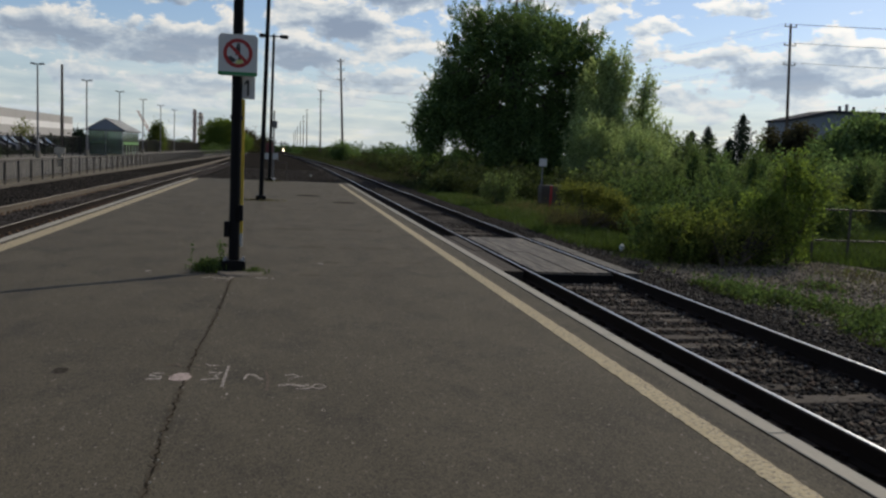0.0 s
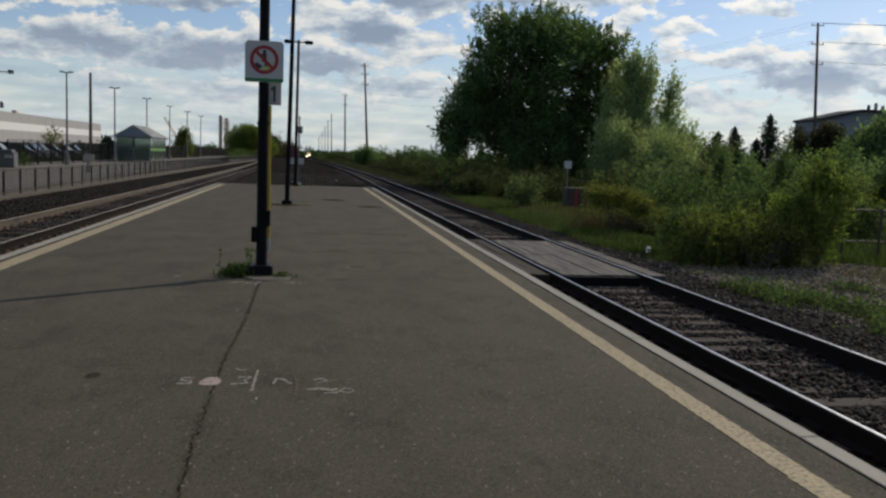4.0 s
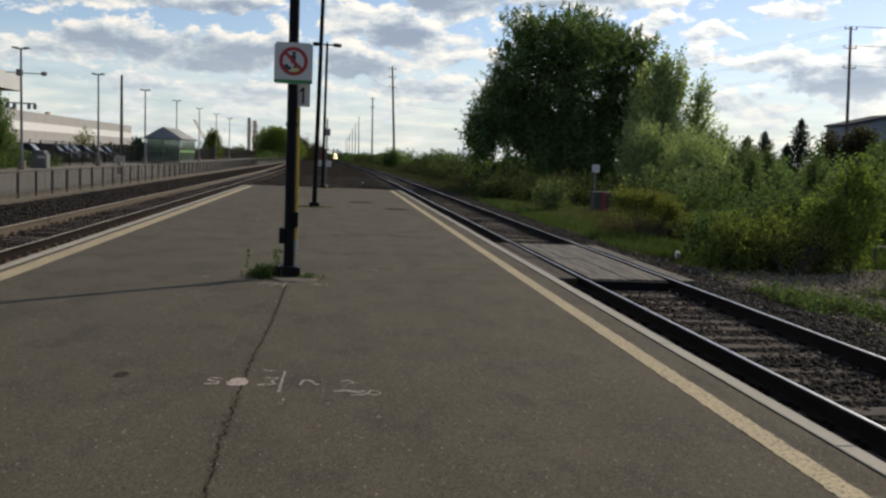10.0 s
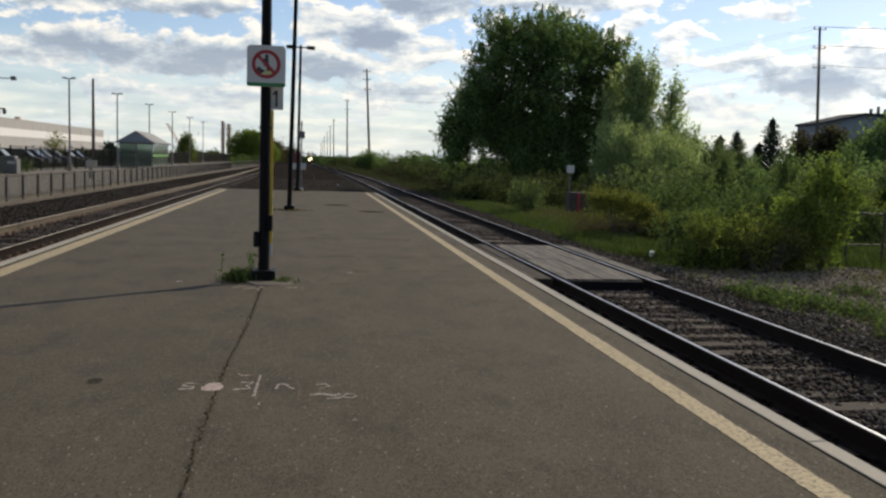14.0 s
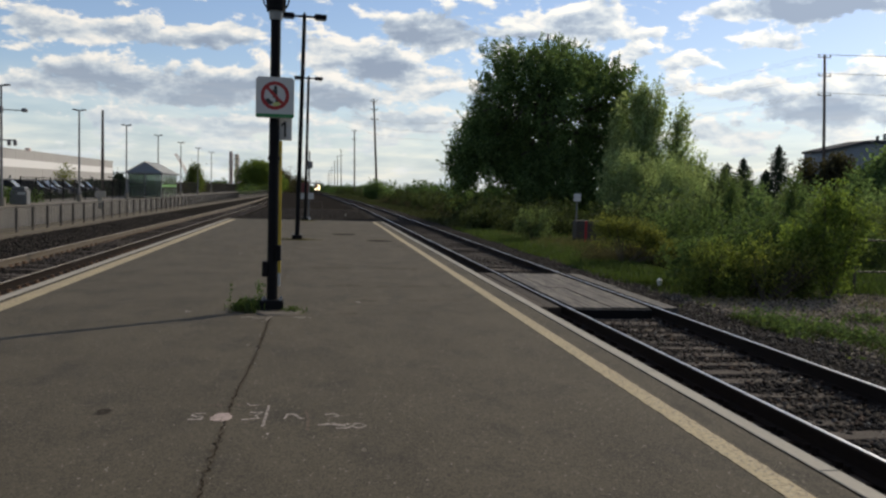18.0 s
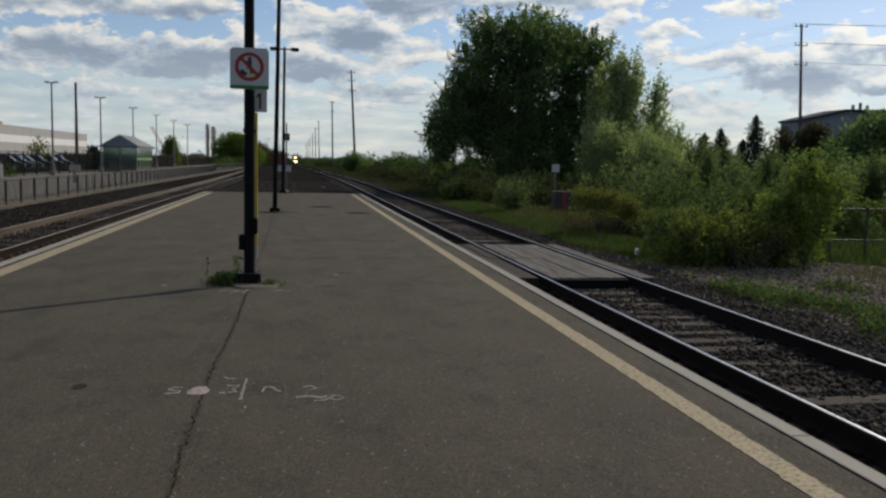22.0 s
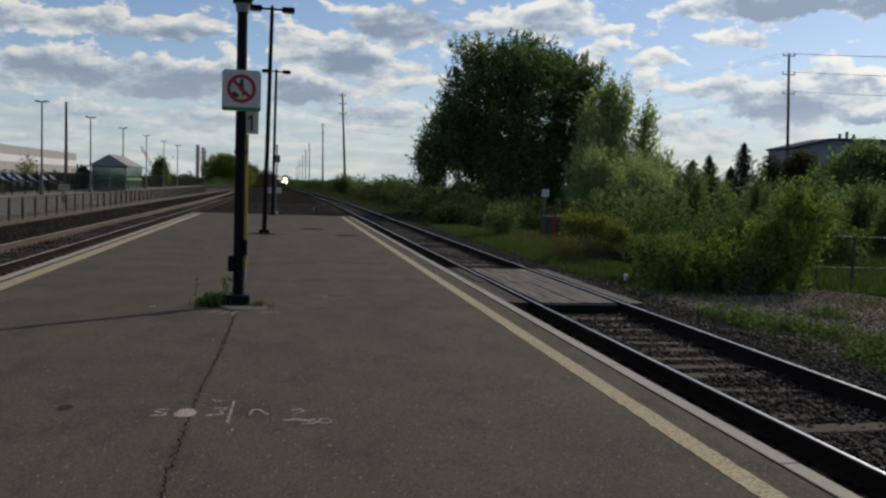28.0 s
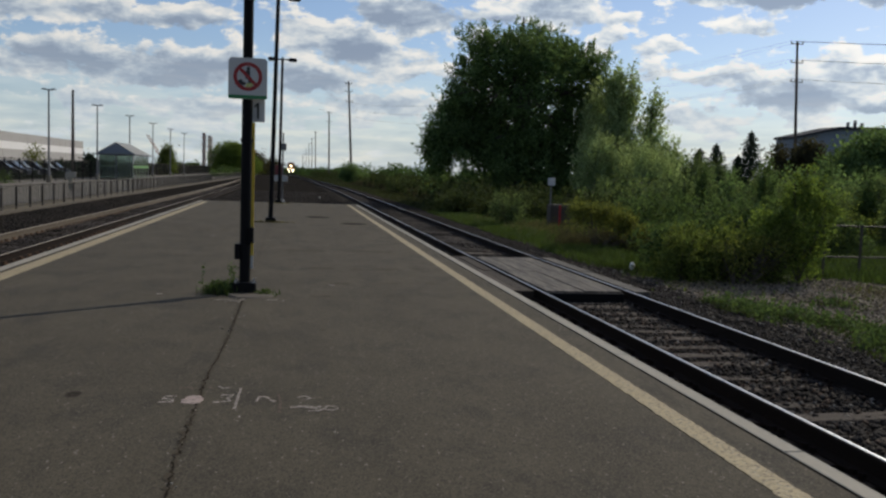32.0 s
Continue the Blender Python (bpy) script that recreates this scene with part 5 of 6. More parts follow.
tree("poplar_tree", "slim pale green poplar beside the larger tree", (21.46, 57.15, ZG), [(0, 0, 6.16, 1.21, 1.02, 3.05), (0.12, 0, 3.25, 2.41, 1.66, 3.05), (0.76, 0, 7.94, 0.63, 0.63, 1.52), (-0.51, 0, 8.19, 0.63, 0.63, 1.39), (-1.52, 0.38, 5.02, 1.14, 1.14, 3.3)],
     1050, 32, 0.088, M_leaf_silver, 0.2, 0.17, 1.8, 42, group="pale poplars", upright=0.6, plume=1.5)
tree("poplar_tree", "slim pale green poplar beside the larger tree", (23.74, 57.15, ZG), [(0, 0, 5.28, 0.88, 0.88, 2.66), (0.12, 0, 2.23, 1.52, 1.52, 2.41), (0.12, 0, 7.06, 0.51, 0.51, 1.14), (1.27, -0.38, 2.74, 1.14, 1.02, 2.03)],
     560, 30, 0.088, M_leaf_silver, 0.16, 0.16, 1.8, 43, group="pale poplars", upright=0.6, plume=1.4)
tree("poplar_tree", "low pale green poplar growth beside the larger tree", (22.23, 53.34, ZG), [(0, 0, 1.84, 2.54, 1.9, 2.29), (1.78, 0, 1.34, 2.03, 1.52, 1.78)],
     900, 28, 0.065, M_leaf_grey, 0.12, 0.12, 2.1, 44, group="pale poplars", upright=0.6, plume=1.2)
for i, (x, y, blobs, n) in enumerate(((18.4, 53.0, [(0, 0, 2.7, 1.5, 1.4, 2.4), (1.3, 0, 2.2, 1.3, 1.3, 2.0)], 620), (20.6, 50.6, [(0, 0, 2.3, 1.4, 1.3, 2.2), (1.4, 0.3, 1.9, 1.4, 1.2, 1.7)], 600),
                                      (24.8, 53.0, [(0, 0, 1.9, 1.3, 1.3, 2.0), (1.5, 0, 1.6, 1.3, 1.2, 1.6), (-1.2, 0, 1.5, 1.2, 1.1, 1.5)], 620))):
    tree("poplar_tree", "low pale green poplar growth beside the larger tree", (x, y, ZG), blobs, n, 28, 0.062, M_leaf_silver if i < 2 else M_leaf_grey, 0.10, 0.11, 2.1, 440 + i, group="pale poplars", upright=0.6, plume=1.2)
# scrub saplings along the wood's edge
rng = np.random.default_rng(404)
for i in range(22):
    x, y = 15.0 + 0.58 * i + rng.normal() * 0.25, 33.0 + rng.uniform(-3.5, 4.5)
    h = 2.3 + 0.8 * abs(math.sin(i * 1.9)) + rng.uniform(0, 0.6)
    w = rng.uniform(0.34, 0.58)
    tree("sapling", "young pale green sapling at the edge of the scrub", (x, y, ZG), [(0, 0, h * 0.42, w, w, h * 0.38), (0.08, 0, h * 0.72, w * 0.45, w * 0.45, h * 0.22), (-0.2, 0.1, h * 0.3, w * 0.9, w * 0.9, h * 0.2)],
         150, 24, 0.050, (M_leaf_grey, M_leaf_mid, M_leaf_dark)[i % 3], 0.04, 0.07, 2.2, 410 + i, group="saplings in the scrub", category="sapling", limbs=6, upright=0.7, plume=0.75)


def shrub(name, label, at, blobs, clumps, per, leaf, material, seed, group="", spread=0.16, rise=1.3):
    """A many-stemmed bush."""
    rng = np.random.default_rng(seed)
    t = thing(name, label, "shrub", at, group=group)
    bm = bmesh.new()
    for i in range(14):
        b = blobs[i % len(blobs)]
        e = Vector((b[0] + rng.normal() * b[3] * 0.4, b[1] + rng.normal() * b[4] * 0.4, b[2] + abs(rng.normal()) * b[5] * 0.5))
        s = Vector((rng.normal() * 0.012, rng.normal() * 0.012, 0))
        cy(bm, s, e, 0.02, 0.006, 5)
    part("branchwork", bm, M_bark, t)
    leaf_mesh("leaves", crown_points(blobs, clumps, per, spread * 0.45, rng, rise, 0.5, spread * 2.2), leaf, material, t, rng, 0.4)
    return t


# front shrubs beside the gravel
shrub("shrub", "dense olive green shrub at the edge of the gravel", (8.0, 17.3, ZG), [(0, 0, 0.45, 0.6, 0.5, 0.5), (0.4, 0.5, 0.75, 0.5, 0.5, 0.42)], 230, 24, 0.038, M_leaf_olive, 51, "front shrubs")
shrub("shrub", "dense olive green shrub at the edge of the gravel", (9.0, 17.3, ZG), [(0, 0, 0.5, 0.65, 0.5, 0.52), (0.35, 0.5, 0.78, 0.5, 0.5, 0.45)], 230, 24, 0.038, M_leaf_olive, 52, "front shrubs")
shrub("shrub", "bright green shrub at the edge of the gravel", (10.0, 17.3, ZG), [(0, 0, 0.6, 0.6, 0.5, 0.62), (0.35, 0.3, 0.95, 0.45, 0.45, 0.5)], 230, 24, 0.038, M_leaf_olive, 53, "front shrubs", rise=1.7)
shrub("shrub", "tall bright green shrub at the edge of the gravel", (10.8, 17.5, ZG), [(0, 0, 0.95, 0.58, 0.5, 1.0), (0.05, 0.2, 1.95, 0.40, 0.40, 0.62), (0.5, 0, 1.5, 0.4, 0.4, 0.85), (-0.6, 0.1, 1.0, 0.5, 0.4, 0.8)], 290, 26, 0.040, M_leaf_bright, 153, "front shrubs", rise=1.9)
shrub("shrub", "low dark shrub at the edge of the gravel", (8.9, 19.4, ZG), [(0, 0, 0.6, 1.2, 0.8, 0.6), (1.6, 0.3, 0.9, 1.0, 0.8, 0.8)], 460, 26, 0.042, M_leaf_mid, 54, "front shrubs")
shrub("shrub", "reddish twiggy shrub among the olive shrubs", (9.3, 16.95, ZG), [(0, 0, 0.35, 0.7, 0.2, 0.34), (0.6, 0.1, 0.5, 0.35, 0.2, 0.4)], 60, 18, 0.030, M_leaf_red, 155, "front shrubs")
shrub("shrub", "thin shrub with yellow green tips among the olive shrubs", (9.0, 16.9, ZG), [(0, 0, 0.62, 0.55, 0.2, 0.30), (0.8, 0.1, 0.75, 0.5, 0.2, 0.25)], 70, 18, 0.032, M_leaf_yellow, 156, "front shrubs")
# yellow-leaved bush over bare twigs
shrub("shrub", "twiggy bush with yellow green leaves on top", (8.7, 24.6, ZG), [(-0.5, 0, 1.12, 0.42, 0.4, 0.14), (0.25, 0, 1.10, 0.45, 0.4, 0.13), (0.85, -0.1, 0.85, 0.35, 0.4, 0.13), (1.4, -0.1, 0.55, 0.35, 0.3, 0.12)], 300, 22, 0.036, M_leaf_yellow, 55, spread=0.22)
hedge("bushes", "dark twiggy thicket under the yellow bush", 7.9, 10.4, 24.5, 26.0, 0.85, 420, 24, 0.028, M_leaf_red, 56, 0.16, ZG, False, 0.45)
shrub("shrub", "pale green shrub in front of the large tree", (8.75, 35.5, ZG), [(0, 0, 0.55, 0.85, 0.6, 0.5), (-0.35, 0, 0.9, 0.35, 0.4, 0.4), (0.45, 0, 0.95, 0.3, 0.3, 0.4)], 150, 22, 0.042, M_leaf_grey, 57, spread=0.28, rise=2.2)
# thicket behind
hedge("bushes", "tangled green thicket behind the gravel", 10.5, 17.5, 24.5, 30.0, 2.0, 1700, 28, 0.058, M_leaf_mid, 58, 0.2, ZG, False, 0.5)
hedge("bushes", "green willow scrub behind the thicket", 15.0, 27.0, 35.0, 41.0, 3.0, 1700, 28, 0.075, M_leaf_grey, 59, 0.24, ZG, False, 0.55)
# shade under the large tree is put into the darker leaf colour
hedge("bushes", "dark undergrowth below the large tree", 7.9, 17.0, 44.0, 52.0, 1.7, 1500, 28, 0.07, M_leaf_shaded, 60, 0.28, ZG, False, 0.5)
hedge("bushes", "green bushes beyond the wire fence", 19.0, 42.0, 46.0, 60.0, 3.6, 2000, 24, 0.11, M_leaf_dark, 61, 0.42, ZG, False, 0.45)
hedge("bushes", "olive bushes beyond the wire fence", 17.0, 27.0, 30.0, 35.0, 1.6, 900, 28, 0.06, M_leaf_olive, 62, 0.24, ZG, False, 0.4)
tree("tree", "dark round bush at the foot of a power pole", (9.3, 150, ZG), [(0, 0, 1.7, 1.9, 1.8, 1.7), (1.8, 3, 1.3, 1.6, 1.6, 1.3)], 420, 26, 0.11, M_leaf_dark, 0.12, 0.22, seed=69)
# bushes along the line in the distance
hedge("bushes", "green bushes lining the track", 9.9, 15.0, 54, 130, 2.0, 4200, 24, 0.085, M_leaf_shaded, 63, 0.2, ZG, True, 0.4)
hedge("bushes", "reddish brown brush at the foot of the bushes", 9.3, 10.4, 52, 135, 1.0, 900, 20, 0.06, M_leaf_red, 163, 0.18, ZG, True, 0.4)
hedge("bushes", "olive green bushes among the dark ones", 10.6, 14.0, 66, 140, 1.9, 330, 22, 0.085, M_leaf_olive, 164, 0.2, ZG, True, 0.7)
hedge("bushes", "green bushes lining the distant track", 11.5, 20.0, 130, 330, 2.1, 3200, 20, 0.13, M_leaf_shaded, 64, 0.3, ZG, True, 0.4)
hedge("bushes", "hazy bushes lining the far track", 10.0, 24.0, 330, 760, 3.4, 2600, 14, 0.28, M_leaf_far, 65, 0.6, ZG, True, 0.5)
hedge("bushes", "dark scrub beside the line", 17.0, 40.0, 70, 150, 2.2, 2600, 20, 0.11, M_leaf_shaded, 66, 0.28, ZG, False, 0.4)
hedge("woods", "distant band of trees on the horizon", 30, 420, 330, 700, 8.0, 6500, 10, 0.5, M_leaf_far, 67, 1.0, -1.5, False, 0.7)
hedge("woods", "distant band of trees on the horizon", -60, 60, 860, 960, 8.0, 1500, 10, 0.8, M_leaf_far, 68, 1.2, -3.0, False, 0.6)


def spruce(at, height, radius, seed):
    """A pointed conifer: whorls of drooping branches, long and short by turns, under a bare leader."""
    rng = np.random.default_rng(seed)
    t = thing("spruce_tree", "dark pointed spruce standing above the scrub", "tree", at, group="spruces")
    part("trunk", bm_cy((0, 0, 0), (0, 0, height), 0.16, 0.02, 7), M_bark, t)
    pts = []
    z = height * 0.10
    while z < height * 0.985:
        full = 1.2 * radius * (1 - z / height) ** 0.85 + 0.05
        for a in np.linspace(0, math.tau, 7, endpoint=False) + rng.uniform(0, 1):
            r = full * rng.uniform(0.45, 1.25)
            n = int(14 + 24 * r)
            k = rng.uniform(0.05, 1, n)[:, None]
            droop = np.array([[math.cos(a) * r, math.sin(a) * r, -0.30 * r]])
            pts.append(np.array([[0, 0, z]]) + k * droop + np.concatenate([np.zeros((n, 2)), 0.20 * r * k ** 2], 1) + rng.normal(size=(n, 3)) * (0.05 + 0.05 * r) * (1.2 - k))
        z += 0.20 + 0.16 * (1 - z / height)
    top = np.stack([rng.normal(size=40) * 0.03, rng.normal(size=40) * 0.03, height * rng.uniform(0.93, 1.0, 40)], 1)
    leaf_mesh("needles", np.concatenate(pts + [top]), 0.12, M_leaf_spruce, t, rng, -0.1, 0.4)


spruce((48.8, 90, ZG), 7.9, 3.1, 71)
spruce((43.0, 90, ZG), 5.8, 2.8, 72)
spruce((45.1, 90.5, ZG), 6.4, 2.7, 73)
spruce((40.2, 90, ZG), 5.4, 2.0, 74)
spruce((46.9, 89, ZG), 5.2, 2.0, 75)
tree("tree", "dark leafless looking tree before the grey building", (51.0, 88, ZG), [(0, 0, 4.6, 1.3, 1.3, 2.2), (-0.4, 0, 3.0, 1.6, 1.5, 2.2)], 160, 16, 0.16, M_leaf_red, 0.14, 0.3, 1.5, 76)
tree("tree", "dark reddish round tree before the grey building", (54.4, 88, ZG), [(0, 0, 5.0, 1.8, 1.8, 1.9), (0.6, 0, 3.4, 2.4, 2, 2.0)], 420, 18, 0.2, M_leaf_red, 0.2, 0.4, 1.0, 77)
tree("tree", "broad dark green tree at the edge of the field", (50.0, 70, ZG), [(0, 0, 4.6, 3.4, 3, 2.4), (-2.6, 0, 3.2, 2.4, 3, 2.2), (4.0, 0, 4.6, 4, 3, 2.5), (0, 0, 2, 5, 3, 2)], 1200, 20, 0.2, M_leaf_dark, 0.3, 0.5, 1.1, 78)

# grey building behind the trees
gb = thing("grey_building", "low blue grey hall with a dark sloping roof", "building", (78, 130, ZG))
bm = bmesh.new()
prof = [(-3.9, 0), (40, 0), (40, 11.4), (3.6, 10.9), (-3.9, 9.2)]
a = [bm.verts.new((x, -6, z)) for x, z in prof]
b = [bm.verts.new((x, -1, z)) for x, z in prof]
bm.faces.new(a)
bm.faces.new(list(reversed(b)))
for i in range(len(prof)):
    j = (i + 1) % len(prof)
    bm.faces.new((a[i], b[i], b[j], a[j]))
part("wall", bm, M_bluewall, gb)
bm = bmesh.new()
prof = [(-4.1, 9.16), (3.6, 10.92), (40.4, 11.45), (40.4, 11.8), (3.5, 11.27), (-4.1, 9.5)]
a = [bm.verts.new((x, -6.6, z)) for x, z in prof]
b = [bm.verts.new((x, -0.6, z)) for x, z in prof]
bm.faces.new(a)
bm.faces.new(list(reversed(b)))
for i in range(len(prof)):
    j = (i + 1) % len(prof)
    bm.faces.new((a[i], b[i], b[j], a[j]))
part("roof", bm, M_roof, gb)
for x in (3.0, 4.2, 5.4):
    part("roof_vent", bm_box((x + 3.85, -3, 11.2), (x + 4.2, -2.6, 12.6 - abs(x - 4.2) * 0.3), 0.05), M_greypaint, gb)
for i in range(6):
    part("window", bm_box((6 + 6 * i, -6.06, 5.6), (9.5 + 6 * i, -5.98, 7.2)), M_glass, gb)

# power line poles
def power_pole(at, height, lean, arms, group, r=0.23, width=0.6):
    t = thing("power_pole", "tall dark wooden power pole with short crossarms", "power pole", at, group=group)
    part("pole", bm_cy((0, 0, 0), (lean, 0, height), r, r * 0.6, 10), M_wood, t)
    for z in arms:
        x = lean * z / height
        ar = part("crossarm", bm_box((x - width, -0.04, z - 0.045), (x + width, 0.04, z + 0.045)), M_wood, t)
        for s in (-1, 1):
            part("insulator", bm_cy((x + s * width * 0.92, 0, z + 0.05), (x + s * width * 0.92, 0, z + 0.32), 0.07, 0.05, 8), M_greypaint, ar)
    return t


UTIL = [(158, 10.2), (238, 9.35), (362, 8.8), (430, 8.8), (505, 8.7), (600, 8.5), (700, 8.3), (800, 8.0)]
for i, (y, x) in enumerate(UTIL):
    power_pole((x, y, ZG + dip(y)), 17.5 if i else 17.8, -0.95 if i == 0 else -0.35, (14.2, 15.9, 17.3) if i == 0 else (14.8, 17.1), "line of poles along the track")
RP = (59.3, 100.0)
rp = power_pole((RP[0] + 1.05, RP[1], ZG), 19.4, -0.95, (14.6, 16.9, 19.1), "single power pole", 0.22, 0.8)
wires = thing("power_lines", "thin dark power lines slung between poles", "power lines", (0, 0, 0))
for zt in (14.9, 17.2, 19.4):
    for s in (-0.7, 0.7):
        for end_, sag in (((9.0 + s, 330.0, zt + 9.0), 5.5), ((150.0 + s, 52.0, zt + 1.2), 2.0)):
            bm = bmesh.new()
            p, q = Vector((RP[0] + s, RP[1], zt + ZG)), Vector(end_)
            pts = [p.lerp(q, k / 14) - Vector((0, 0, sag * 4 * (k / 14) * (1 - k / 14))) for k in range(15)]
            tube(bm, pts, 0.018 if end_[0] > 100 else 0.010)
            part("wire", bm, M_dark, wires)

# small sign, marker and cabinet in the grass
ws = thing("trackside_sign", "small white square sign on a thin grey post", "sign", (11.25, 38, ZG))
part("post", bm_cy((0, 0, 0), (0, 0, 2.0), 0.035, 0.035, 8), M_greypaint, ws)
part("panel", bm_box((-0.17, -0.05, 1.75), (0.17, -0.03, 2.09), 0.01), M_white, ws)
rm = thing("marker_stake", "faded red marker stake in the grass", "marker", (11.15, 36.2, ZG))
part("stake", bm_box((-0.05, -0.02, 0), (0.05, 0.02, 0.95), 0.01), M_red, rm)
gc = thing("relay_cabinet", "grey metal relay cabinet in the grass", "cabinet", (11.7, 37.2, ZG))
part("body", bm_box((-0.75, -0.3, 0), (0.55, 0.3, 0.95), 0.03), M_fence, gc)
part("door", bm_box((-0.65, -0.33, 0.08), (0.45, -0.3, 0.88), 0.01), M_fence, gc)
part("foot", bm_box((-0.8, -0.35, -0.1), (0.6, 0.35, 0.03)), M_concrete, gc)
bm = bmesh.new()
bmesh.ops.create_icosphere(bm, subdivisions=2, radius=0.062)
rng = np.random.default_rng(4)
for v in bm.verts:
    v.co *= 1 + rng.normal() * 0.07
    v.co.z *= 0.95 if v.co.z > 0 else 1.9
bmesh.ops.translate(bm, verts=bm.verts, vec=(7.89, 19.72, -0.305))
tagged(part("pale_rock", bm, M_rock), "single white rock in the grass beside the ballast", "rock")
for i, (x, y, r) in enumerate(((7.06, 15.39, 0.036), (7.17, 15.33, 0.028), (6.62, 15.84, 0.032))):
    bm = bmesh.new()
    bmesh.ops.create_icosphere(bm, subdivisions=1, radius=r)
    for v in bm.verts:
        v.co *= 1 + rng.normal() * 0.22
    bmesh.ops.translate(bm, verts=bm.verts, vec=(x, y, -0.375))
    tagged(part("pale_rock", bm, M_coping), "small pale stone lying on the ballast shoulder", "rock", "small pale stones")

# wire fence of the field
wf = thing("wire_fence", "grey steel pipe and wire fence round the field", "fence", (0, 19.2, ZG))
for x in (12.45, 13.4, 15.6, 17.8, 20.6, 23.4):
    p = part("post", bm_cy((x, 0, 0), (x, 0, 1.22), 0.03, 0.03, 8), M_fence, wf)
for z in (1.18, 0.44):
    part("rail", bm_cy((12.45, 0, z), (24, 0, z), 0.02, 0.02, 8), M_fence, wf)
ks = np.arange(12.5, 24, 0.13)
vv, ff = [], []
for s in (-1, 1):
    for x in ks:
        o = len(vv)
        for dz, dx in ((0.0, 0.0), (1.17, 1.17 * s)):
            vv += [(x + dx - 0.003, 0, dz), (x + dx + 0.003, 0, dz)]
        ff.append((o, o + 1, o + 3, o + 2))
tagged(np_mesh("wire_mesh", vv, ff, M_fence, wf), kind="stuff")


# grass on the verge
def scatter(n, x0, x1, y0, y1, seed, z, keep=None):
    rng = np.random.default_rng(seed)
    x, y = rng.uniform(x0, x1, n), rng.uniform(y0, y1, n)
    k = np.sin(x * 1.7 + np.sin(y * 0.9) * 1.3) * np.cos(y * 0.8 + x * 0.6) + rng.normal(size=n) * 0.35
    m = k > (-9 if keep is None else keep)
    m &= np.hypot(x - 7.6, y - 18.9) > 1.0  # bare patch round the white rock
    x = x + np.array([bend(v) for v in y])
    return np.stack([x[m], y[m], np.full(m.sum(), z)], 1)


def turf(label, pts, h, w, material, seed):
    g = thing("grass", label, "grass", kind="stuff")
    blades("blades", pts, h, w, material, g, seed, 0.6)


turf("long green grass beside the gravel", scatter(13000, 6.8, 9.6, 7.0, 14.2, 81, ZG, 0.1), 0.15, 0.009, M_weeds, 82)
turf("long green grass on the verge by the track", scatter(30000, 6.9, 9.0, 17.6, 46, 83, ZG, -0.5), 0.24, 0.009, M_grass, 84)
turf("dry pale grass in front of the bushes", scatter(6500, 8.0, 12.5, 26, 40, 85, ZG, 0.0), 0.30, 0.009, M_drygrass, 86)
turf("short green grass in front of the bushes", scatter(12000, 7.6, 11.8, 20, 42, 95, ZG, -0.2), 0.20, 0.009, M_grass, 96)
turf("dry pale grass on the gravel", scatter(5000, 7.2, 12.5, 9.0, 16.8, 87, -0.40, 0.3), 0.14, 0.006, M_drygrass, 88)
turf("bright green meadow beyond the wire fence", scatter(40000, 12, 30, 17.5, 32, 89, ZG, None), 0.20, 0.012, M_grass, 90)
turf("green grass under the far bushes", scatter(34000, 7.0, 11.5, 46, 240, 91, ZG, -0.6), 0.30, 0.024, M_weeds, 92)

# leafy weeds among the grass beside the gravel
lw = thing("weeds", "leafy green weeds in the grass beside the gravel", "weeds", kind="stuff")
rng = np.random.default_rng(93)
spots = scatter(4200, 6.9, 9.5, 7.2, 14.2, 94, ZG, 0.15)
pts = []
for p in spots:
    h, k = rng.uniform(0.06, 0.26), rng.uniform(0, 1, 14)[:, None]
    pts.append(p[None] + k * np.array([[rng.normal() * 0.05, rng.normal() * 0.05, h]]) + rng.normal(size=(14, 3)) * 0.04)
pts = np.concatenate(pts)
leaf_mesh("leaves", pts[pts[:, 2] > ZG], 0.030, M_leaf_mid, lw, rng)
sw = thing("weeds", "sparse dry weeds on the gravel shoulder", "weeds", kind="stuff")
pts = []
for p in scatter(260, 6.6, 12.0, 8.0, 17.2, 95, -0.40, -0.2):
    h, k = rng.uniform(0.04, 0.20), rng.uniform(0, 1, 9)[:, None]
    pts.append(p[None] + k * np.array([[rng.normal() * 0.05, rng.normal() * 0.05, h]]) + rng.normal(size=(9, 3)) * 0.025)
pts = np.concatenate(pts)
leaf_mesh("leaves", pts[pts[:, 2] > -0.41], 0.022, M_leaf_olive, sw, rng)

bag = tagged(part("plastic_bag", bm_box((1.87, 63.95, BED_Z - 0.02), (1.97, 64.05, BED_Z + 0.10), 0.03), M_white), "scrap of white plastic lying on the ballast", "litter")

# ---- signal gantry and the train ----
ga = thing("signal_gantry", "distant steel signal gantry over the tracks", "signal gantry", (bend(700) + 0.5, 815, dip(815) - 0.3))
for x in (-9, 9):
    part("leg", bm_box((x - 0.25, -0.3, 0), (x + 0.25, 0.3, 7.6)), M_greypaint, ga)
part("beam", bm_box((-9.3, -0.4, 7.2), (9.3, 0.4, 8.0)), M_greypaint, ga)
for x in (-5.5, -2.5, 2.5, 5.5):
    part("signal_head", bm_box((x - 0.45, -0.4, 7.9), (x + 0.45, 0.2, 10.2), 0.1), M_dark, ga)

train = thing("train", "oncoming commuter train with lit headlights on the far track", "train", (0, 0, 0))
M_loco = mat("loco_white", (0.55, 0.55, 0.53), 0.45, var=0.08, big=1, fine=10, bump=0.03)
M_locored = mat("loco_brown_red", (0.22, 0.085, 0.045), 0.5, var=0.1, big=1, fine=10, bump=0.03)


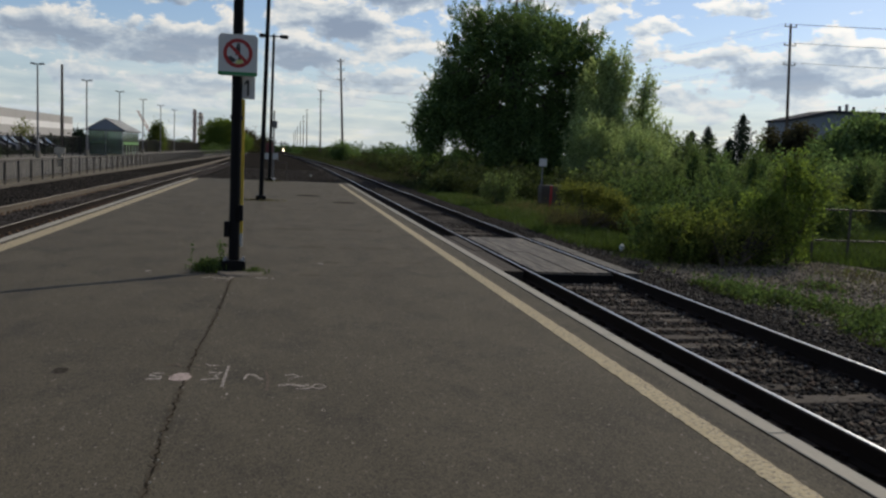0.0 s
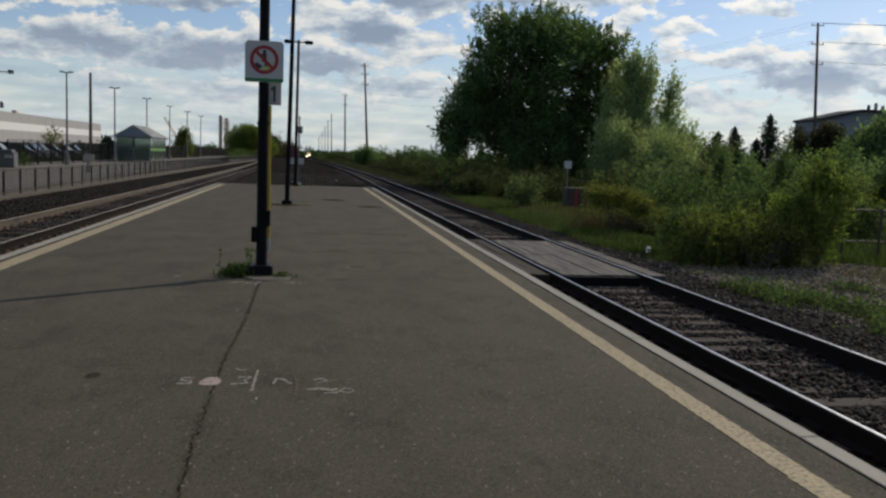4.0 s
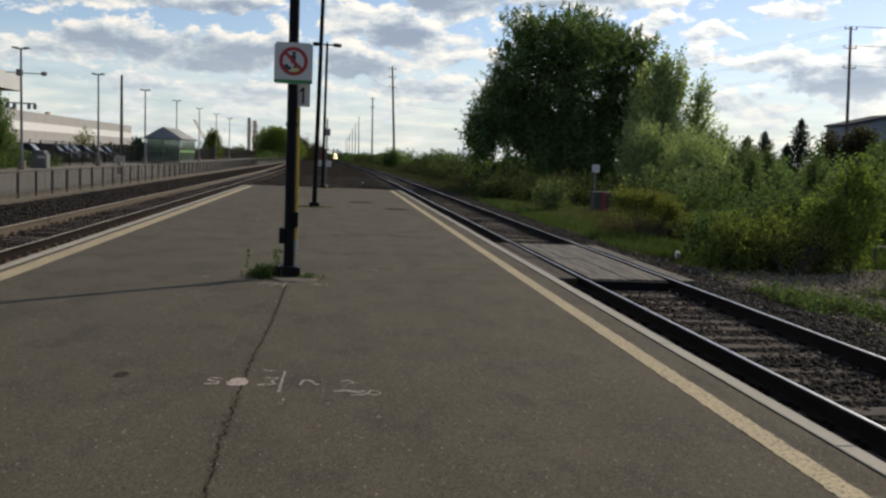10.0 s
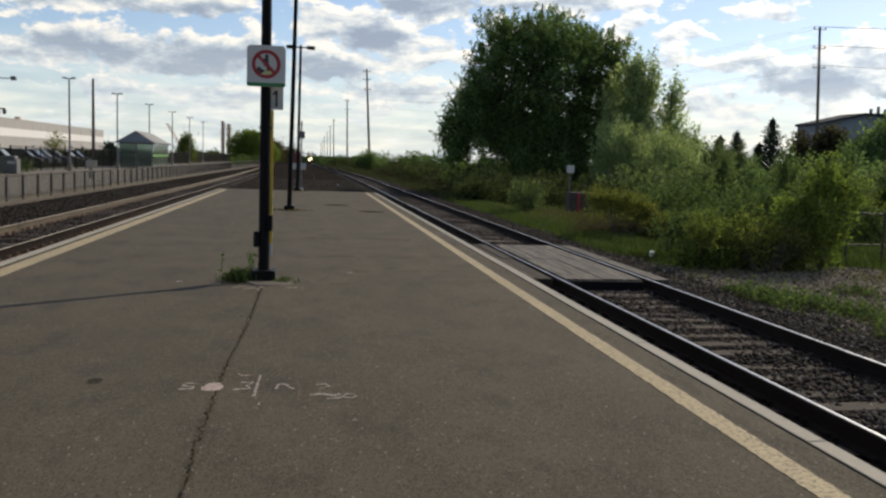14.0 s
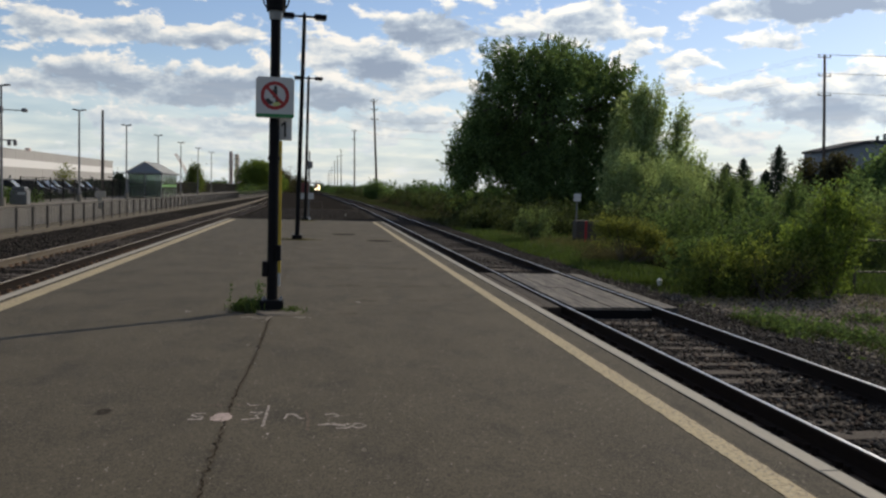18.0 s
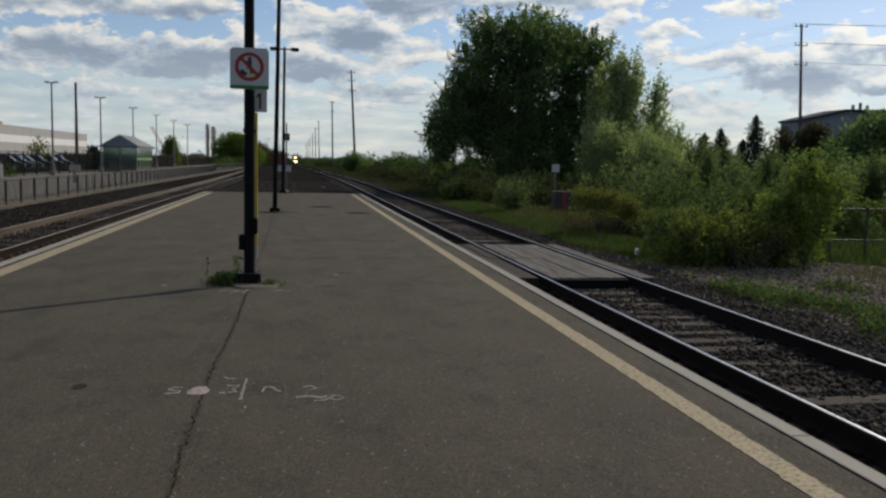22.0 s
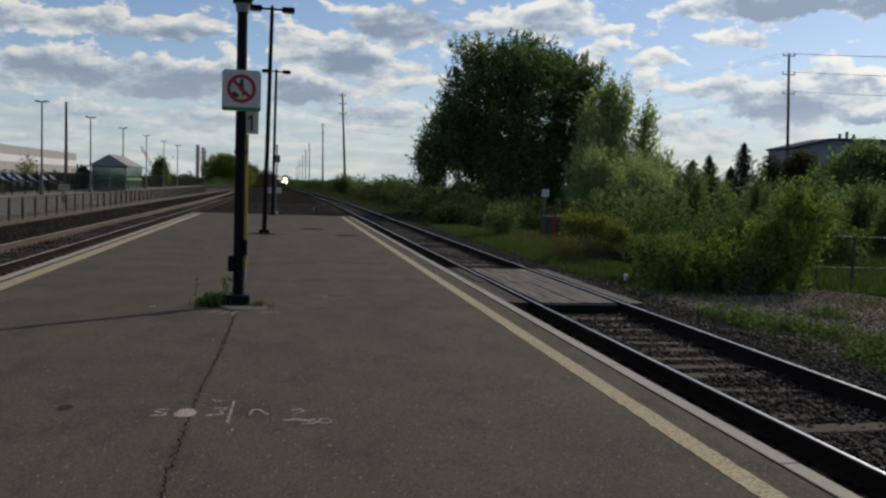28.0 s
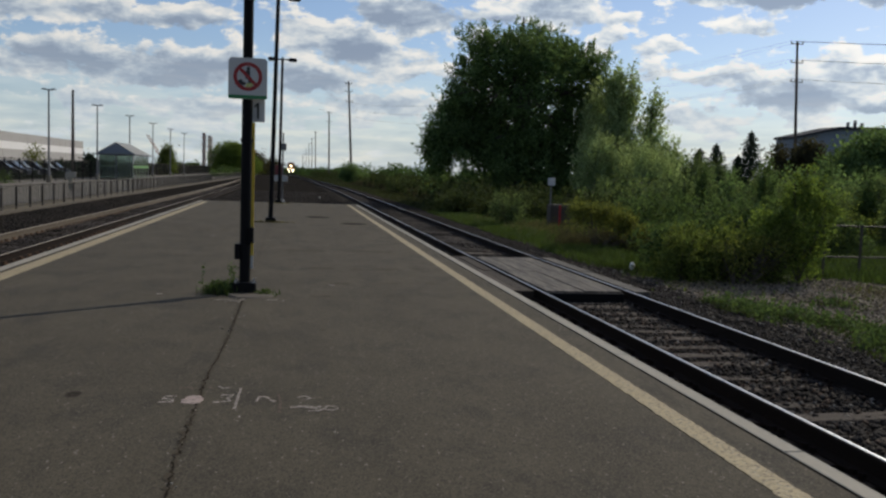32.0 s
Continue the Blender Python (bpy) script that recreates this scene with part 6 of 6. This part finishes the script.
def car_body(y0, y1, top, parent, front):
    bm = bmesh.new()
    prof = [(-1.45, 0.95), (1.45, 0.95), (1.5, 1.3), (1.5, top - 0.7), (1.15, top - 0.12), (0.5, top), (-0.5, top), (-1.15, top - 0.12), (-1.5, top - 0.7), (-1.5, 1.3)]
    a = [bm.verts.new((x, y0 + (0.5 * max(0, z - 2.4) if front else 0), z)) for x, z in prof]
    b = [bm.verts.new((x, y1, z)) for x, z in prof]
    bm.faces.new(a)
    bm.faces.new(list(reversed(b)))
    for i in range(len(prof)):
        j = (i + 1) % len(prof)
        bm.faces.new((a[i], b[i], b[j], a[j]))
    return bm


# the leading locomotive; the front faces the platform (towards smaller y)
loco = part("locomotive_body", car_body(0, 20, 4.4, train, True), M_locored, train, "dark red brown locomotive body")
part("nose_panel", bm_box((-1.2, -0.25, 1.2), (1.2, 0.1, 2.5), 0.08), M_locored, loco, "red brown nose panel")
for s in (-1, 1):
    bm = bmesh.new()
    bm.faces.new([bm.verts.new(c) for c in ((s * 0.15, 0.31, 2.95), (s * 1.2, 0.31, 2.95), (s * 1.15, 0.75, 3.8), (s * 0.15, 0.75, 3.8))])
    part("windscreen", bm, M_glass, loco)
    d = part("ditch_light", bm_cy((s * 0.85, -0.38, 1.55), (s * 0.85, -0.2, 1.55), 0.34, 0.30, 16), M_black, loco)
    part("lens", bm_cy((s * 0.85, -0.41, 1.55), (s * 0.85, -0.385, 1.55), 0.23, 0.23, 16), M_ditch, d)
    part("marker_light", bm_cy((s * 0.55, -0.36, 0.6), (s * 0.55, -0.3, 0.6), 0.10, 0.10, 10), M_ditch, loco)
hl = part("headlight_housing", bm_box((-0.42, 0.3, 3.05), (0.42, 1.3, 3.55), 0.05), M_black, loco)
for s in (-1, 1):
    part("lens", bm_cy((s * 0.19, 0.22, 3.25), (s * 0.19, 0.32, 3.25), 0.18, 0.18, 16), M_headlight, hl)
part("pilot", bm_box((-1.4, -0.35, 0.15), (1.4, 0.0, 0.95), 0.08), M_black, loco, "black pilot plate")
part("coupler", bm_box((-0.15, -0.8, 0.75), (0.15, -0.3, 1.05), 0.05), M_rail, loco)
part("roof_hatch", bm_box((-0.7, 4, 4.35), (0.7, 14, 4.6), 0.1), M_roof, loco)
for y in (4, 16):
    bg_ = part("bogie", bm_box((-1.2, y - 1.8, 0.35), (1.2, y + 1.8, 0.9), 0.08), M_black, loco)
    for dy in (-1.3, 0, 1.3):
        for s in (-1, 1):
            part("wheel", bm_cy((s * 0.70, y + dy, 0.5), (s * 0.82, y + dy, 0.5), 0.5, 0.5, 20), M_rail, bg_)
for k in range(5):
    y0 = 21 + 26.5 * k
    co = part("coach_body", car_body(y0, y0 + 25.8, 4.75, train, False), M_loco, train, "white and green double deck coach")
    for s in (-1, 1):
        part("green_stripe", bm_box((s * 1.505, y0 + 0.5, 2.5), (s * 1.52, y0 + 25.3, 2.9)), M_green, co)
        for i in range(7):
            for z in (1.5, 3.2):
                part("window", bm_box((s * 1.505, y0 + 1.8 + 3.3 * i, z), (s * 1.525, y0 + 4.2 + 3.3 * i, z + 0.7)), M_glass, co)
    for y in (y0 + 4, y0 + 21.8):
        part("bogie", bm_box((-1.2, y - 1.5, 0.1), (1.2, y + 1.5, 0.95), 0.08), M_black, co)

# ---- sleepers, crossing planks and ballast stones ----
def sleepers(trk, x_mid, seed):
    rng = np.random.default_rng(seed)
    mes = []
    for k in range(5):
        bm = bmesh.new()
        bx(bm, (-1.28, -0.115, -0.16), (1.28, 0.115, 0.0), 0.012)
        for v in bm.verts:
            v.co += Vector((rng.normal() * 0.012, rng.normal() * 0.008, rng.normal() * 0.005 if v.co.z > -0.1 else 0))
        p = part("sleeper", bm, M_sleeper, trk)
        mes.append(p.data)
        p.location = (x_mid, -9.8 + 0.52 * k, RAIL_Z - 0.174)
    y, i = -9.8 + 0.52 * 5, 0
    while y < 92:
        p = new("sleeper", mes[i % 5])
        p.parent = trk
        p.location = (x_mid + rng.normal() * 0.05 + bend(y), y + rng.normal() * 0.035, RAIL_Z - 0.177 + rng.normal() * 0.008)
        p.rotation_euler = (rng.normal() * 0.03, rng.normal() * 0.004, rng.normal() * 0.022)
        y += 0.52
        i += 1
    ys = np.arange(y, 330, 0.6)
    vv, ff = [], []
    for yy in ys:
        o = len(vv)
        b = bend(yy)
        vv += [(x_mid - 1.28 + b, yy - 0.11, RAIL_Z - 0.172), (x_mid + 1.28 + b, yy - 0.11, RAIL_Z - 0.172), (x_mid + 1.28 + b, yy + 0.11, RAIL_Z - 0.172), (x_mid - 1.28 + b, yy + 0.11, RAIL_Z - 0.172)]
        ff.append((o, o + 1, o + 2, o + 3))
    tagged(np_mesh("far_sleepers", vv, ff, M_bedfar, trk), kind="stuff")


sleepers(track_right, 4.7085, 101)
sleepers(track_left, -6.1825, 102)

# spike plates on both sides of each rail foot
def rail_plates(trk, x_rail, y0, y1, seed, material=M_rail):
    rng = np.random.default_rng(seed)
    bm = bmesh.new()
    bx(bm, (-0.16, -0.09, -0.010), (0.16, 0.09, 0.006), 0.004)
    for s in (-1, 1):
        for dy in (-0.05, 0.05):
            cy(bm, (s * 0.095, dy, 0.0), (s * 0.088, dy, 0.045), 0.024, 0.030, 6)
    p = part("rail_plate", bm, material, trk)
    me = p.data
    p.location = (x_rail, y0, RAIL_Z - 0.172)
    y = y0 + 0.52
    while y < y1:
        q = new("rail_plate", me)
        q.parent = trk
        q.location = (x_rail + rng.normal() * 0.006, y + rng.normal() * 0.03, RAIL_Z - 0.170)
        q.rotation_euler = (0, 0, rng.normal() * 0.05)
        y += 0.52


rail_plates(track_right, 3.956, 4.88, 13.2, 121)
rail_plates(track_right, 5.461, 4.88, 13.2, 122)
rail_plates(track_left, -6.935, 8.0, 42.0, 123, M_plate)
rail_plates(track_left, -5.43, 8.0, 30.0, 124, M_plate)

crossing = thing("timber_crossing", "weathered grey timber crossing laid between and beside the rails", "track crossing", (0, 0, 0))
CY0, CY1 = 13.7, 19.4
rng = np.random.default_rng(9)
for xa, xb, z in [(4.07, 4.37, 0), (4.375, 4.70, 0), (4.705, 5.03, 0), (5.035, 5.345, 0), (3.40, 3.64, 0), (3.645, 3.86, 0), (5.56, 5.83, 0)]:
    y = CY0
    for ln in (2.9, 2.8):
        p = part("plank", bm_box((xa, y, RAIL_Z - 0.17), (xb - 0.004, y + ln - 0.01, RAIL_Z - 0.006 + rng.normal() * 0.003), 0.006), M_sleeper if xa < 3.7 else M_plank, crossing)
        y += ln
# black strip paints in the shade on the front face of the planks
part("end_ramp", bm_box((4.07, CY0 - 0.09, RAIL_Z - 0.19), (5.345, CY0 - 0.01, RAIL_Z - 0.03), 0.01), M_black, crossing, "black strip imitating the shaded front of the planks")


def stones(name, label, n, x0, x1, y0, y1, size, seed, z=None, follow=True, power=1.0, material=M_stone):
    """Broken ballast stones, denser towards the near end."""
    rng = np.random.default_rng(seed)
    x = rng.uniform(x0, x1, n)
    y = y0 + (y1 - y0) * rng.uniform(0, 1, n) ** power
    off = np.array([bend(k) for k in y]) if follow else 0
    zz = (BED_Z - 0.010 if z is None else z) + rng.uniform(-0.015, 0.022, n)
    zz = zz + 0.022 * np.clip(np.sin(x * 2.3 + np.sin(y * 1.1) * 2) * np.cos(y * 1.9 + x) + 0.2, 0, 1)
    if z is None:
        edge = np.clip((x - 6.3) / 1.1, 0, 1)
        zz = zz - edge * 0.07
    keep = ~((x > 3.3) & (x < 5.85) & (y > CY0 - 0.1) & (y < CY1 + 0.1)) if follow and x0 > 0 else np.ones(n, bool)
    c = np.stack([x + off, y, zz], 1)[keep]
    m = len(c)
    ax = np.array([[1, 0, 0], [0, 1, 0], [-1, 0, 0], [0, -1, 0], [0, 0, 1], [0, 0, -1]], float)
    a = rng.uniform(0, math.tau, m)
    ca, sa = np.cos(a), np.sin(a)
    r = size * rng.uniform(0.5, 1.25, (m, 6, 1))
    v = ax[None] * r + rng.normal(size=(m, 6, 3)) * size * 0.16
    v[:, :, 2] *= 0.75
    rot = np.stack([v[:, :, 0] * ca[:, None] - v[:, :, 1] * sa[:, None], v[:, :, 0] * sa[:, None] + v[:, :, 1] * ca[:, None], v[:, :, 2]], 2)
    verts = (rot + c[:, None]).reshape(-1, 3)
    f = np.array([[0, 1, 4], [1, 2, 4], [2, 3, 4], [3, 0, 4], [1, 0, 5], [2, 1, 5], [3, 2, 5], [0, 3, 5]])
    faces = (np.arange(m)[:, None, None] * 6 + f[None]).reshape(-1, 3)
    tagged(np_mesh(name, verts, faces, material), label, "ballast", kind="stuff")


stones("ballast_stones", "broken dark grey ballast stones round the sleepers", 42000, 4.0, 7.4, 4.0, 40, 0.036, 111, power=1.5)
stones("ballast_stones", "pale chipped ballast stones among the dark ones", 900, 4.05, 7.3, 4.0, 24, 0.030, 118, z=-0.322, power=1.4, material=M_stone_pale)
stones("ballast_stones", "rust stained ballast stones lying over the sleepers", 420, 4.05, 5.4, 4.0, 13.5, 0.032, 119, z=-0.324, material=M_stone_rust)
stones("ballast_stones", "dark ballast stones lying over the sleepers", 140, 4.05, 5.4, 4.0, 13.5, 0.036, 120, z=-0.318)
stones("ballast_stones", "broken dark grey ballast stones in the far bed", 26000, 3.25, 7.6, 40, 110, 0.055, 112, power=1.4)
stones("ballast_stones", "broken brown grey ballast stones of the other track", 40000, -10.2, -4.6, 8.0, 60, 0.045, 113, power=1.3, material=M_stone_dark)
stones("ballast_stones", "broken dark grey ballast stones round the sleepers", 9000, 4.0, 7.4, -9.8, 4.0, 0.036, 116)
stones("ballast_stones", "broken brown grey ballast stones of the other track", 9000, -10.2, -4.6, -9.8, 8.0, 0.045, 117, material=M_stone_dark)
stones("gravel_stones", "loose pale gravel stones beside the track", 16000, 7.0, 12.3, 7.0, 18, 0.026, 114, z=-0.395, follow=False, material=M_stone_brown)
stones("ballast_stones", "dark ballast stones beyond the platform end", 14000, -4.6, 3.3, 45.6, 80, 0.055, 115, z=BED_Z - 0.01, follow=False)


def motions():
    """The train comes down the line towards the platform."""
    rows = []
    for i in range(17):
        t = 2.0 * i
        y = 745 - 11.7 * t
        x = 4.7085 + bend(y)
        turn = math.degrees(math.atan2(bend(y + 30) - bend(y), 30))
        rows.append((t, pose(x, y, RAIL_Z + dip(y), 0, 0, -turn)))
    walk(train, rows)


motions()
